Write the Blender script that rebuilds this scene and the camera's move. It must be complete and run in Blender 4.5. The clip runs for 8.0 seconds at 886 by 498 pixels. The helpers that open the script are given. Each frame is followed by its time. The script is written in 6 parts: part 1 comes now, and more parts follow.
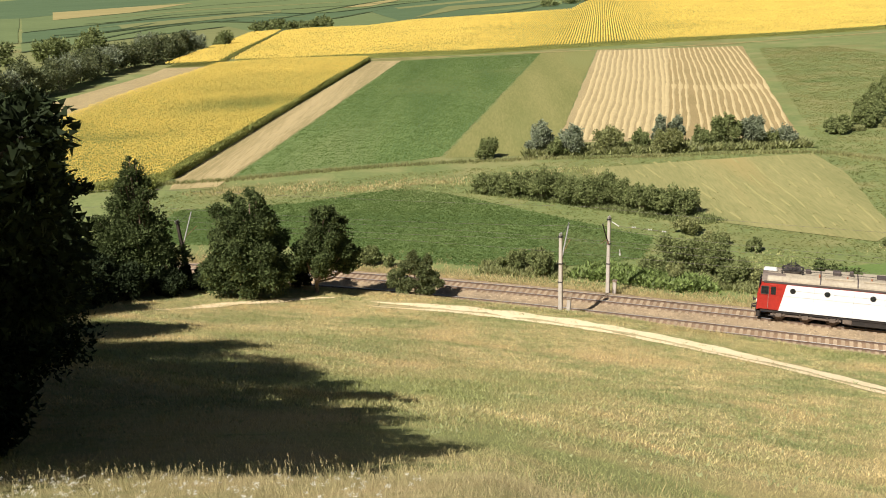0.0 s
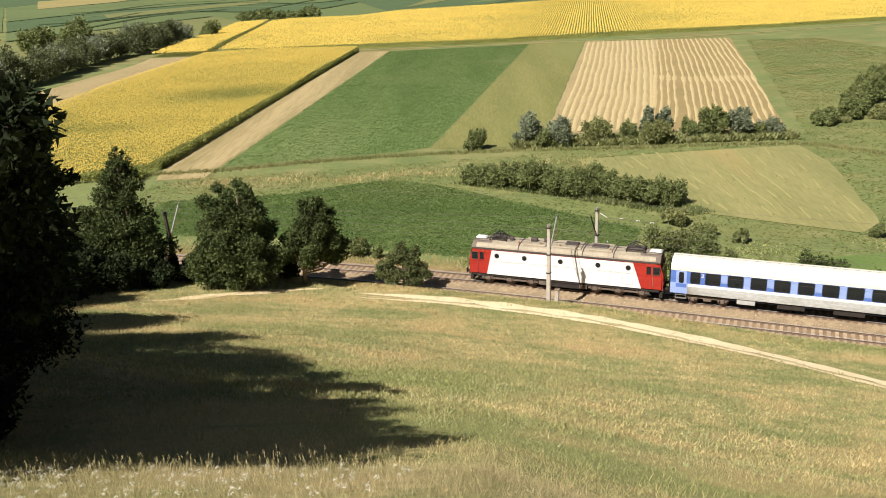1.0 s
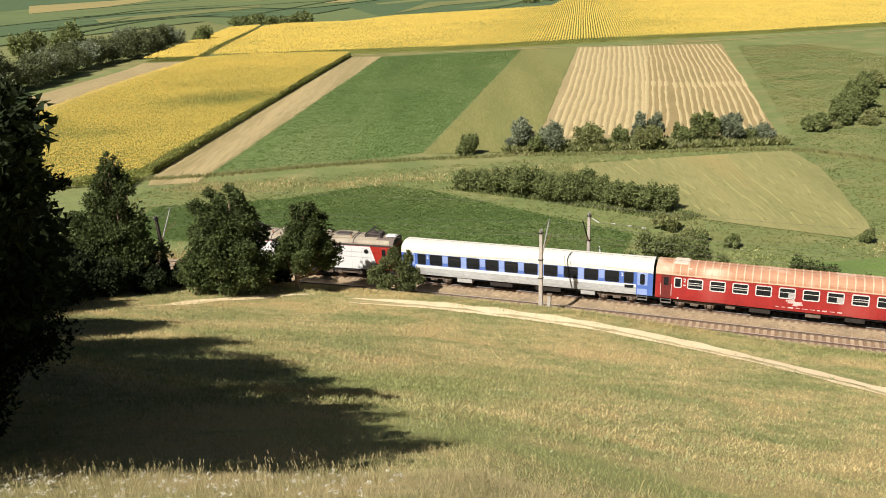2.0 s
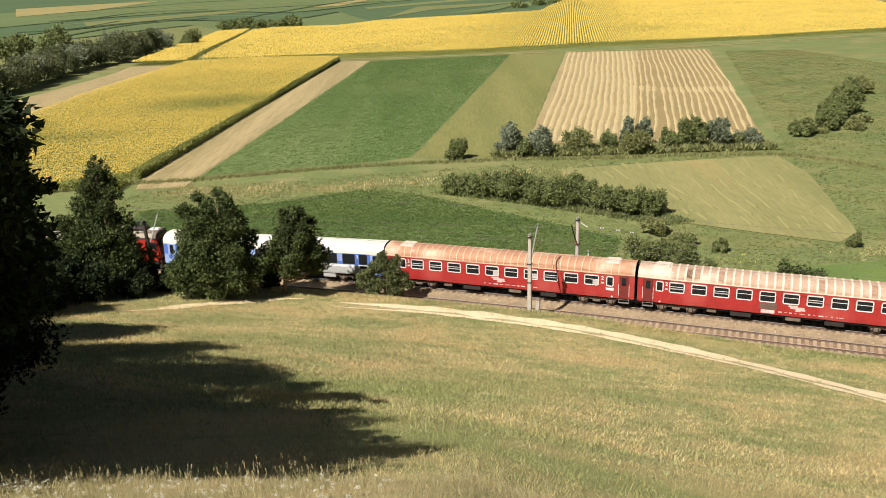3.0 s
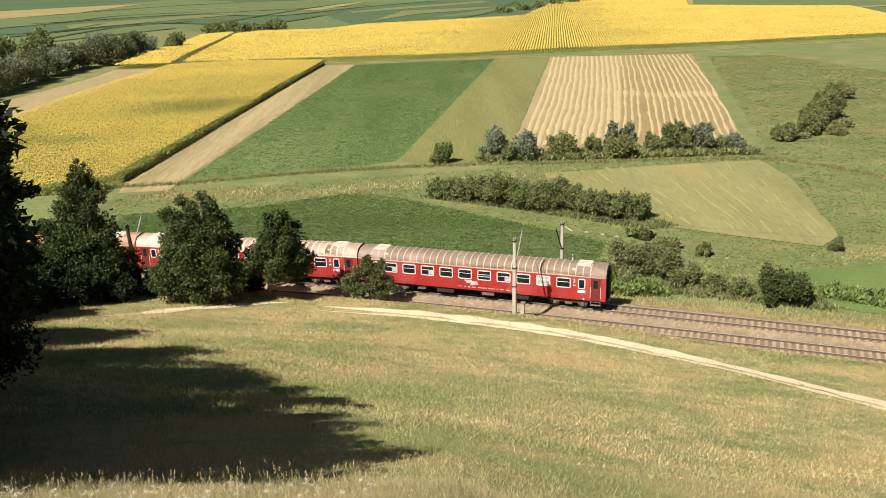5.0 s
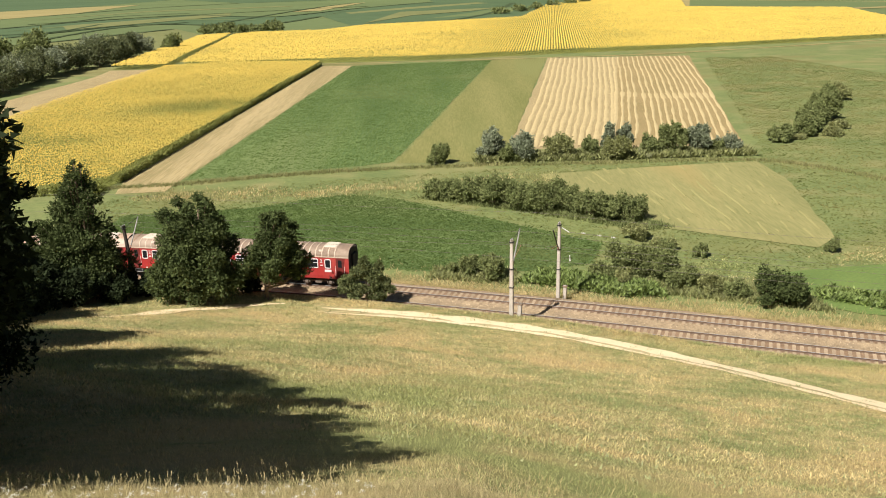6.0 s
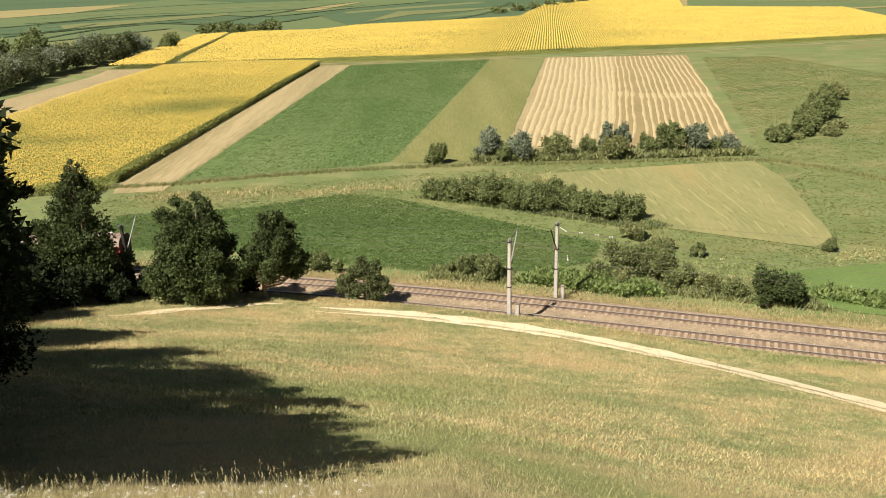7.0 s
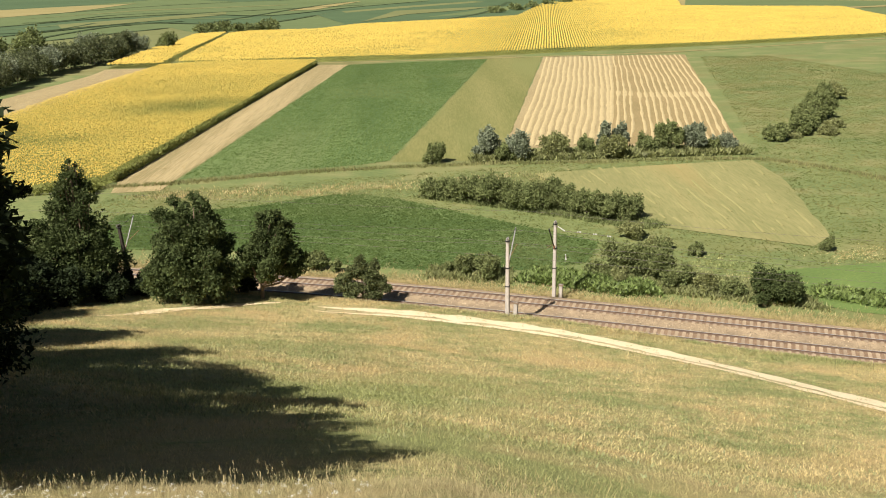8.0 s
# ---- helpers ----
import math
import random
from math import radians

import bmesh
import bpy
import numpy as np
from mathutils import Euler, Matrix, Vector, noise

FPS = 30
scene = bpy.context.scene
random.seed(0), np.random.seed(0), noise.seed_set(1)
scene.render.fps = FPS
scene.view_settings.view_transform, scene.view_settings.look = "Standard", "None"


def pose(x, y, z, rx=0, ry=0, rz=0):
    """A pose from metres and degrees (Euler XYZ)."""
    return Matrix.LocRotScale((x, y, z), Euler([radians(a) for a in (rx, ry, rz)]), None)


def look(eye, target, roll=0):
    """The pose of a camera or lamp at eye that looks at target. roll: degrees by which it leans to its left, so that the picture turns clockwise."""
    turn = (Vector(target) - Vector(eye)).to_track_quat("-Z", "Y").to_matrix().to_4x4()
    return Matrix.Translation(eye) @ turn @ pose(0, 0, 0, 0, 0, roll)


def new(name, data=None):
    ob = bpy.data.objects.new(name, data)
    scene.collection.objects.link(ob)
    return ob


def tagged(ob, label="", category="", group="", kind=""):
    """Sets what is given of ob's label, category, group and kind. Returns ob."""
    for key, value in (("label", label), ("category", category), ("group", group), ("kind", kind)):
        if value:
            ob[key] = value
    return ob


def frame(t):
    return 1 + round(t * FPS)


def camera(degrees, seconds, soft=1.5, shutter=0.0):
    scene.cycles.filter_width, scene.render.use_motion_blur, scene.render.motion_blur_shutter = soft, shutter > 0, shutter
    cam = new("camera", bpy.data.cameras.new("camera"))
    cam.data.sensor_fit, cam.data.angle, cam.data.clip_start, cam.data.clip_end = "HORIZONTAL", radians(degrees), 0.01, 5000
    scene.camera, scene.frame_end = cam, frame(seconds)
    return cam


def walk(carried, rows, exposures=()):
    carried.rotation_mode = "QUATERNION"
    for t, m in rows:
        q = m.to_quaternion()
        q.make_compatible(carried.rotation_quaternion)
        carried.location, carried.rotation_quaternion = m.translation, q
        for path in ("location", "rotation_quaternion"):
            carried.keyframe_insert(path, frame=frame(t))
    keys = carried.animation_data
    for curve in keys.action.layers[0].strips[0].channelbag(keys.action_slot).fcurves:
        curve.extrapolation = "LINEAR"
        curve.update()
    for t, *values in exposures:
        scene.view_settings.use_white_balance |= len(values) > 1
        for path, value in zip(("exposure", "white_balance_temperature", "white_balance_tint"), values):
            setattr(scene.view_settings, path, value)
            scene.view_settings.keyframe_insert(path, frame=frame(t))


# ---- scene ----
# ---- camera and its turn ----
cam = camera(53.6, 8.0, soft=0.95, shutter=0.02)
# seconds, degrees of turn to the left, of lowering, and of roll
TURNS = [(0.0, 3.616, 0.194, -2.34), (0.25, 3.34, 0.47, -2.26), (0.5, 3.113, 0.703, -2.195), (0.75, 2.95, 0.79, -2.14), (1.0, 2.837, 0.80, -2.09), (1.5, 2.64, 0.647, -2.02), (2.25, 2.08, 0.41, -1.85),
         (3.0, 1.523, 0.224, -1.665), (3.5, 1.125, 0.132, -1.557), (4.0, 0.843, 0.084, -1.47), (4.5, 0.622, 0.036, -1.39), (5.25, 0.42, -0.03, -1.33), (6.0, 0.275, -0.074, -1.285),
         (6.5, 0.222, -0.075, -1.26), (7.0, 0.124, -0.045, -1.24), (7.5, 0.015, -0.035, -1.25), (8.0, 0.0, 0.0, -1.24)]
walk(cam, [(t, pose(0, 0, 30.2, 71.99 - lower, 0, turn) @ pose(0, 0, 0, 0, 0, roll)) for t, turn, lower, roll in TURNS],
     exposures=((0.0, 0.48), (0.5, 0.50), (1.0, 0.44), (1.5, 0.37), (3.5, 0.37), (4.5, 0.43), (6.0, 0.51), (8.0, 0.53)))

# ---- light ----
SUN_AZ, SUN_EL = radians(41), radians(48)      # the way the shadows fall, from the camera's forward way to its right
world = bpy.data.worlds.new("world")
scene.world = world
world.use_nodes = True
sky = world.node_tree.nodes.new("ShaderNodeTexSky")
sky.sky_type, sky.sun_disc = "NISHITA", False
sky.sun_elevation, sky.sun_rotation = SUN_EL, SUN_AZ + math.pi
world.node_tree.links.new(sky.outputs[0], world.node_tree.nodes["Background"].inputs[0])
world.node_tree.nodes["Background"].inputs[1].default_value = 0.024
sun = new("sun", bpy.data.lights.new("sun", "SUN"))
sun.data.energy, sun.data.angle, sun.data.color = 5.4, radians(0.5), (1.0, 0.96, 0.90)
sun.matrix_world = look((0, 0, 80), (math.sin(SUN_AZ) * math.cos(SUN_EL), math.cos(SUN_AZ) * math.cos(SUN_EL), 80 - math.sin(SUN_EL)))

# ---- materials ----


def material(name, c1, c2=None, rough=0.85, scale=1.0, metal=0.0, bump=0.0, fine=8.0, c3=None, c4=None, island=0.0, spec=0.3, stretch=(1, 1, 1), thin=0.0, obj_random=0.0, rot=0.0, edges=(0.35, 0.65)):
    """A surface in two colours mixed by noise at two scales, with a third as stains, relief, and a spread of brightness from piece to piece."""
    m = bpy.data.materials.new(name)
    m.use_nodes = True
    nt = m.node_tree
    N, L = nt.nodes, nt.links
    b = N["Principled BSDF"]
    b.inputs["Roughness"].default_value, b.inputs["Metallic"].default_value = rough, metal
    b.inputs["Specular IOR Level"].default_value = spec
    if c2 is None:
        c2 = tuple(v * 0.8 for v in c1)
    geo = N.new("ShaderNodeNewGeometry")
    tex = N.new("ShaderNodeTexCoord")
    mp = N.new("ShaderNodeMapping")
    mp.inputs["Scale"].default_value, mp.inputs["Rotation"].default_value = stretch, (0, 0, rot)
    L.new(tex.outputs["Object"], mp.inputs["Vector"])

    def noise_of(sc, detail=4.0):
        n = N.new("ShaderNodeTexNoise")
        n.inputs["Scale"].default_value, n.inputs["Detail"].default_value = sc, detail
        L.new(mp.outputs[0], n.inputs["Vector"])
        return n.outputs["Fac"]

    def ramp(src, lo, hi):
        r = N.new("ShaderNodeMapRange")
        r.inputs["From Min"].default_value, r.inputs["From Max"].default_value = lo, hi
        L.new(src, r.inputs["Value"])
        return r.outputs[0]

    def mix(f, a, c):
        x = N.new("ShaderNodeMix")
        x.data_type = "RGBA"
        L.new(f, x.inputs["Factor"])
        for k, v in ((6, a), (7, c)):
            if isinstance(v, tuple):
                x.inputs[k].default_value = (*v, 1)
            else:
                L.new(v, x.inputs[k])
        return x.outputs[2]
    big, small = noise_of(scale), noise_of(scale * fine)
    add = N.new("ShaderNodeMath")
    add.operation = "MULTIPLY_ADD"
    add.inputs[1].default_value = 0.55
    L.new(small, add.inputs[0])
    half = N.new("ShaderNodeMath")
    half.operation = "MULTIPLY"
    half.inputs[1].default_value = 0.45
    L.new(big, half.inputs[0])
    L.new(half.outputs[0], add.inputs[2])
    col = mix(ramp(add.outputs[0], *edges), tuple(c1), tuple(c2))
    if c3:
        col = mix(ramp(noise_of(scale * 0.37, 6.0), 0.52, 0.66), col, tuple(c3))
    if c4:
        col = mix(ramp(noise_of(scale * 1.3, 7.0), 0.50, 0.68), col, tuple(c4))
    if island or obj_random:
        src = geo.outputs["Random Per Island"] if island else N.new("ShaderNodeObjectInfo").outputs["Random"]
        spread = island or obj_random
        hsv = N.new("ShaderNodeHueSaturation")
        L.new(ramp(src, 0.0, 1.0), hsv.inputs["Value"])
        hsv.inputs["Value"].links[0].from_node.inputs["To Min"].default_value = 1 - spread
        hsv.inputs["Value"].links[0].from_node.inputs["To Max"].default_value = 1 + spread
        L.new(col, hsv.inputs["Color"])
        col = hsv.outputs[0]
    L.new(col, b.inputs["Base Color"])
    if bump:
        bp = N.new("ShaderNodeBump")
        bp.inputs["Strength"].default_value, bp.inputs["Distance"].default_value = 0.8, bump
        L.new(small, bp.inputs["Height"])
        L.new(bp.outputs[0], b.inputs["Normal"])
    if thin:
        tr = N.new("ShaderNodeBsdfTranslucent")
        L.new(col, tr.inputs["Color"])
        mx = N.new("ShaderNodeMixShader")
        mx.inputs[0].default_value = thin
        L.new(b.outputs[0], mx.inputs[1])
        L.new(tr.outputs[0], mx.inputs[2])
        L.new(mx.outputs[0], N["Material Output"].inputs["Surface"])
    return m


M = {}
M["meadow"] = material("meadow", (0.46, 0.36, 0.165), (0.25, 0.255, 0.095), scale=0.2, fine=16, c3=(0.27, 0.275, 0.10), c4=(0.46, 0.345, 0.16), bump=0.12, stretch=(0.55, 1.0, 1), edges=(0.4, 0.6), rot=0.25)
M["valley"] = material("valley_grass", (0.20, 0.22, 0.075), (0.125, 0.16, 0.052), scale=0.12, fine=16, c3=(0.20, 0.18, 0.065), c4=(0.24, 0.225, 0.09), bump=0.12, stretch=(0.7, 1, 1))
M["dirt"] = material("dirt", (0.87, 0.69, 0.44), (0.76, 0.58, 0.345), scale=0.5, fine=10, bump=0.05, edges=(0.4, 0.7))
M["rut"] = material("worn_earth", (0.60, 0.48, 0.28), (0.42, 0.34, 0.16), scale=0.5, fine=10, bump=0.05)
M["ballast"] = material("ballast", (0.46, 0.34, 0.205), (0.23, 0.165, 0.098), scale=1.2, fine=7, bump=0.08, c3=(0.27, 0.20, 0.125))
M["rust_bed"] = material("rusty_bed", (0.33, 0.22, 0.13), (0.18, 0.115, 0.068), scale=1.5, fine=7, bump=0.06)
M["stone"] = material("ballast_stone", (0.52, 0.405, 0.265), (0.26, 0.19, 0.12), scale=3, island=0.5)
M["sleeper"] = material("sleeper_concrete", (0.44, 0.335, 0.22), (0.29, 0.21, 0.135), scale=2, obj_random=0.14, bump=0.01)
M["rail"] = material("rail_rust", (0.17, 0.11, 0.072), (0.10, 0.065, 0.043), scale=3, rough=0.7)
# pale and only half metallic: part of the rail's gleam is in the colour
M["rail_top"] = material("rail_head", (0.88, 0.87, 0.85), (0.78, 0.76, 0.74), scale=4, rough=0.22, metal=0.55)
M["concrete"] = material("pole_concrete", (0.56, 0.50, 0.43), (0.36, 0.31, 0.26), scale=1.5, fine=6, bump=0.01, stretch=(4, 4, 1))
M["steel"] = material("galvanised_steel", (0.50, 0.48, 0.45), (0.33, 0.29, 0.25), scale=5, rough=0.5, metal=0.6)
M["dark_steel"] = material("dark_steel", (0.05, 0.045, 0.04), (0.025, 0.02, 0.02), scale=4, rough=0.6)
M["insulator"] = material("insulator_brown", (0.30, 0.10, 0.05), (0.45, 0.22, 0.12), scale=5, rough=0.3)
M["porcelain"] = material("white_porcelain", (0.75, 0.73, 0.68), (0.6, 0.58, 0.54), scale=4, rough=0.25)
M["wire"] = material("wire_copper", (0.20, 0.17, 0.14), (0.14, 0.12, 0.10), scale=3, rough=0.5, metal=0.5)
M["bark"] = material("bark", (0.30, 0.22, 0.15), (0.15, 0.10, 0.07), scale=3, fine=6, bump=0.04, stretch=(1, 1, 0.2))
# darkened brown; on the slope trees' limbs it carries their shade
M["dark_brown"] = material("dark_brown", (0.07, 0.055, 0.04), (0.04, 0.03, 0.022), scale=3, fine=6, bump=0.04)
# leaf green taken down to near black: the wood's shade is in the colour
M["leaf_shaded"] = material("leaf_shaded", (0.034, 0.046, 0.018), (0.018, 0.026, 0.010), scale=0.9, island=0.5, rough=0.8, spec=0.12, thin=0.18)
M["leaf_tree"] = material("leaf_tree", (0.118, 0.145, 0.050), (0.052, 0.070, 0.024), scale=0.8, island=0.35, rough=0.8, spec=0.12, thin=0.25)
M["leaf_young"] = material("leaf_young", (0.19, 0.205, 0.085), (0.095, 0.115, 0.043), scale=0.8, island=0.4, rough=0.8, spec=0.12, thin=0.28)
M["leaf_mid"] = material("leaf_mid", (0.27, 0.29, 0.115), (0.15, 0.18, 0.064), scale=0.7, island=0.35, rough=0.8, spec=0.15, thin=0.34)
M["leaf_far"] = material("leaf_far", (0.20, 0.215, 0.10), (0.10, 0.12, 0.05), scale=0.4, island=0.4, rough=0.6, thin=0.3)
M["leaf_olive"] = material("leaf_olive", (0.32, 0.32, 0.13), (0.19, 0.205, 0.075), scale=0.5, island=0.4, rough=0.6, thin=0.34)
M["leaf_grey"] = material("leaf_grey_willow", (0.31, 0.33, 0.21), (0.18, 0.21, 0.125), scale=0.6, island=0.35, rough=0.65, thin=0.32)
M["grass_dry"] = material("grass_dry", (0.62, 0.50, 0.25), (0.30, 0.325, 0.13), scale=0.2, fine=5, c3=(0.33, 0.34, 0.13), c4=(0.58, 0.445, 0.215), edges=(0.43, 0.57), island=0.5, rough=0.7, thin=0.3, stretch=(0.55, 1.0, 1), rot=0.25)
M["grass_near"] = material("grass_near", (0.50, 0.40, 0.22), (0.27, 0.25, 0.11), scale=0.5, fine=6, island=0.45, rough=0.7, thin=0.3)
M["grass_green"] = material("grass_green", (0.18, 0.21, 0.07), (0.28, 0.27, 0.10), scale=0.13, fine=7, c3=(0.13, 0.175, 0.05), c4=(0.29, 0.26, 0.10), island=0.14, rough=0.8, spec=0.1, thin=0.5)
M["grass_bank"] = material("grass_bank", (0.64, 0.50, 0.26), (0.42, 0.35, 0.15), scale=0.3, island=0.3, rough=0.7, thin=0.3)
M["weed"] = material("bindweed_leaves", (0.22, 0.27, 0.08), (0.12, 0.17, 0.04), scale=0.6, island=0.45, rough=0.6, thin=0.25)
M["weed_pale"] = material("pale_weed", (0.38, 0.38, 0.20), (0.26, 0.28, 0.11), scale=0.3, island=0.3, rough=0.7, thin=0.2)
M["petal"] = material("flower_white", (0.80, 0.77, 0.66), (0.66, 0.62, 0.50), scale=4, island=0.2, thin=0.3)
M["head"] = material("sunflower_head", (0.58, 0.405, 0.072), (0.46, 0.33, 0.062), scale=0.06, fine=12, island=0.16, rough=0.7, thin=0.15)
M["sun_leaf"] = material("sunflower_leaf", (0.27, 0.27, 0.07), (0.17, 0.19, 0.045), scale=0.1, fine=9, island=0.4, rough=0.7, thin=0.2)
M["crop"] = material("alfalfa", (0.140, 0.195, 0.057), (0.085, 0.138, 0.038), scale=0.07, fine=22, edges=(0.42, 0.58), c3=(0.19, 0.225, 0.08), bump=0.15, stretch=(1.5, 0.16, 1), rot=-0.17)
M["crop_low"] = material("alfalfa_low", (0.135, 0.185, 0.056), (0.080, 0.128, 0.036), edges=(0.42, 0.58), scale=0.1, fine=16, c3=(0.18, 0.22, 0.075), bump=0.15, stretch=(0.25, 1.3, 1), rot=0.2)
M["crop_leaf"] = material("alfalfa_leaf", (0.150, 0.205, 0.060), (0.105, 0.158, 0.045), scale=0.08, fine=9, c3=(0.19, 0.225, 0.08), island=0.06, rough=0.8, spec=0.1, thin=0.5)
M["olive"] = material("mown_hay", (0.24, 0.22, 0.075), (0.155, 0.16, 0.045), scale=0.1, fine=20, c3=(0.20, 0.20, 0.065), bump=0.08, stretch=(1.6, 0.18, 1), rot=-0.17)
M["mown"] = material("mown_meadow", (0.31, 0.275, 0.11), (0.21, 0.205, 0.075), scale=0.1, fine=18, c3=(0.33, 0.26, 0.10), bump=0.08, stretch=(1.8, 0.2, 1), rot=0.12)
M["straw_brown"] = material("stubble_brown", (0.345, 0.25, 0.115), (0.25, 0.19, 0.08), scale=0.12, fine=22, bump=0.06, stretch=(1.5, 0.3, 1), rot=-0.17)
M["straw"] = material("stubble", (0.41, 0.315, 0.16), (0.30, 0.23, 0.11), scale=0.12, fine=22, bump=0.06, stretch=(1.5, 0.3, 1), rot=-0.17)
M["swath"] = material("straw_swath", (0.55, 0.43, 0.22), (0.44, 0.335, 0.165), scale=0.8, fine=6, bump=0.08)
M["tan"] = material("bare_stubble", (0.43, 0.33, 0.165), (0.27, 0.215, 0.095), scale=0.12, fine=22, bump=0.06, stretch=(2.2, 0.08, 1), rot=-0.05, edges=(0.42, 0.56))
M["mown_row"] = material("hay_row", (0.32, 0.285, 0.115), (0.27, 0.245, 0.09), scale=0.6)
M["reed"] = material("reed", (0.20, 0.22, 0.075), (0.29, 0.265, 0.11), scale=0.1, fine=9, island=0.35, rough=0.7, thin=0.2)
M["bright"] = material("fresh_grass", (0.155, 0.215, 0.055), (0.105, 0.155, 0.04), scale=0.2, fine=16, bump=0.1)
for k, (a, b) in {"far_a": ((0.092, 0.137, 0.058), (0.067, 0.104, 0.043)), "far_b": ((0.142, 0.178, 0.066), (0.108, 0.140, 0.050)), "far_c": ((0.20, 0.20, 0.075), (0.15, 0.16, 0.055)), "far_e": ((0.06, 0.085, 0.03), (0.045, 0.065, 0.022)), "far_d": ((0.34, 0.27, 0.11), (0.26, 0.22, 0.08))}.items():
    M[k] = material("distant_field_" + k[-1], a, b, scale=0.02, fine=18, bump=0.2, stretch=(0.4, 1, 1))
M["red"] = material("red_coach_paint", (0.42, 0.034, 0.030), (0.31, 0.027, 0.024), scale=0.6, fine=9, rough=0.42, c3=(0.43, 0.075, 0.062), spec=0.45, stretch=(1, 1, 0.35))
M["faded_mark"] = material("faded_mark", (0.76, 0.62, 0.57), (0.60, 0.36, 0.32), scale=3.0, fine=4, rough=0.6)
M["louvre"] = material("brown_louvre", (0.20, 0.105, 0.075), (0.12, 0.065, 0.05), scale=2, rough=0.6)
M["red_dirty"] = material("red_underside", (0.20, 0.03, 0.025), (0.12, 0.025, 0.02), scale=1, rough=0.6)
M["loco_red"] = material("loco_red_paint", (0.44, 0.034, 0.022), (0.34, 0.026, 0.018), scale=0.8, rough=0.38, spec=0.5)
M["loco_white"] = material("loco_white_paint", (0.82, 0.80, 0.77), (0.74, 0.71, 0.67), scale=0.7, fine=5, rough=0.4, spec=0.5)
M["loco_roof"] = material("loco_roof", (0.43, 0.365, 0.265), (0.31, 0.255, 0.185), scale=1.0, fine=5, rough=0.7, c3=(0.16, 0.12, 0.10), stretch=(1, 1, 1))
M["cab_roof"] = material("cab_roof", (0.20, 0.155, 0.12), (0.12, 0.095, 0.08), scale=1.2, fine=5, rough=0.65)
M["loco_edge"] = material("loco_roof_edge", (0.10, 0.075, 0.065), (0.06, 0.05, 0.045), scale=1.5, rough=0.6)
M["blue"] = material("blue_coach_paint", (0.11, 0.20, 0.55), (0.085, 0.16, 0.46), scale=0.8, rough=0.4, spec=0.5)
M["blue_light"] = material("blue_light_paint", (0.33, 0.43, 0.74), (0.27, 0.36, 0.66), scale=0.8, rough=0.4, spec=0.5)
M["coach_grey"] = material("coach_grey_paint", (0.55, 0.55, 0.53), (0.36, 0.35, 0.32), scale=0.7, fine=6, rough=0.5, stretch=(0.6, 1, 1.6), c3=(0.30, 0.27, 0.23))
M["coach_white"] = material("coach_white_paint", (0.80, 0.79, 0.76), (0.70, 0.68, 0.64), scale=0.7, rough=0.45)
M["roof_white"] = material("roof_white", (0.78, 0.74, 0.65), (0.64, 0.59, 0.49), scale=0.5, fine=7, rough=0.55)
M["roof_orange"] = material("roof_orange", (0.52, 0.27, 0.155), (0.40, 0.20, 0.12), scale=0.8, fine=6, rough=0.7, c3=(0.66, 0.46, 0.33))
M["roof_pale"] = material("roof_pale", (0.52, 0.37, 0.27), (0.40, 0.25, 0.165), scale=0.9, fine=5, rough=0.7, c3=(0.64, 0.53, 0.42))
M["roof_brown"] = material("roof_brown", (0.30, 0.215, 0.15), (0.20, 0.14, 0.10), scale=0.9, fine=5, rough=0.7, c3=(0.36, 0.27, 0.20))
M["roof_stain"] = material("roof_stain", (0.40, 0.245, 0.165), (0.27, 0.17, 0.115), scale=1.5, fine=5, rough=0.75)
M["rib_brown"] = material("roof_rib_brown", (0.60, 0.48, 0.37), (0.40, 0.30, 0.22), scale=2, rough=0.7)
M["rib_light"] = material("roof_rib_light", (0.66, 0.47, 0.32), (0.54, 0.36, 0.24), scale=2, rough=0.7)
M["rib_white"] = material("roof_rib_white", (0.70, 0.60, 0.48), (0.56, 0.44, 0.34), scale=2, rough=0.7)
M["window_white"] = material("window_frame_white", (0.80, 0.76, 0.72), (0.70, 0.62, 0.58), scale=3, rough=0.5)
M["glass"] = material("dark_window_glass", (0.022, 0.024, 0.026), (0.014, 0.015, 0.017), scale=2, rough=0.08, spec=0.6)
M["curtain"] = material("pale_blind", (0.60, 0.56, 0.52), (0.45, 0.42, 0.40), scale=2, rough=0.8)
M["under"] = material("underframe_black", (0.022, 0.02, 0.018), (0.045, 0.035, 0.03), scale=1.5, rough=0.75)
M["bogie"] = material("bogie_grime", (0.22, 0.17, 0.13), (0.10, 0.075, 0.06), scale=2.5, rough=0.75)
M["wheel"] = material("wheel_steel", (0.16, 0.12, 0.10), (0.08, 0.06, 0.05), scale=3, rough=0.5, metal=0.5)
M["rubber"] = material("black_rubber", (0.02, 0.02, 0.02), (0.03, 0.03, 0.03), scale=3, rough=0.8)

# ---- terrain ----
RAIL_Z = 0.0
def track_points():
    """The centre line of the far track, as (x, y, heading) every metre from s = -110 to 260."""
    def run(sign, n):
        x, y, out = 26.31, 70.46, []
        for i in range(n):
            s = sign * (i + 0.5)
            a = 0.3436 - 0.00005 * s * s if s > 0 else 0.3436
            if s > 95:
                a = 0.3436 - 0.00005 * 9025 - 0.0095 * (s - 95)
            x, y = x - sign * math.cos(a), y + sign * math.sin(a)
            out.append((x, y, a))
        return out
    return run(-1, 110)[::-1] + [(26.31, 70.46, 0.3436)] + run(1, 260)


TRACK = np.array(track_points())
S0 = 110


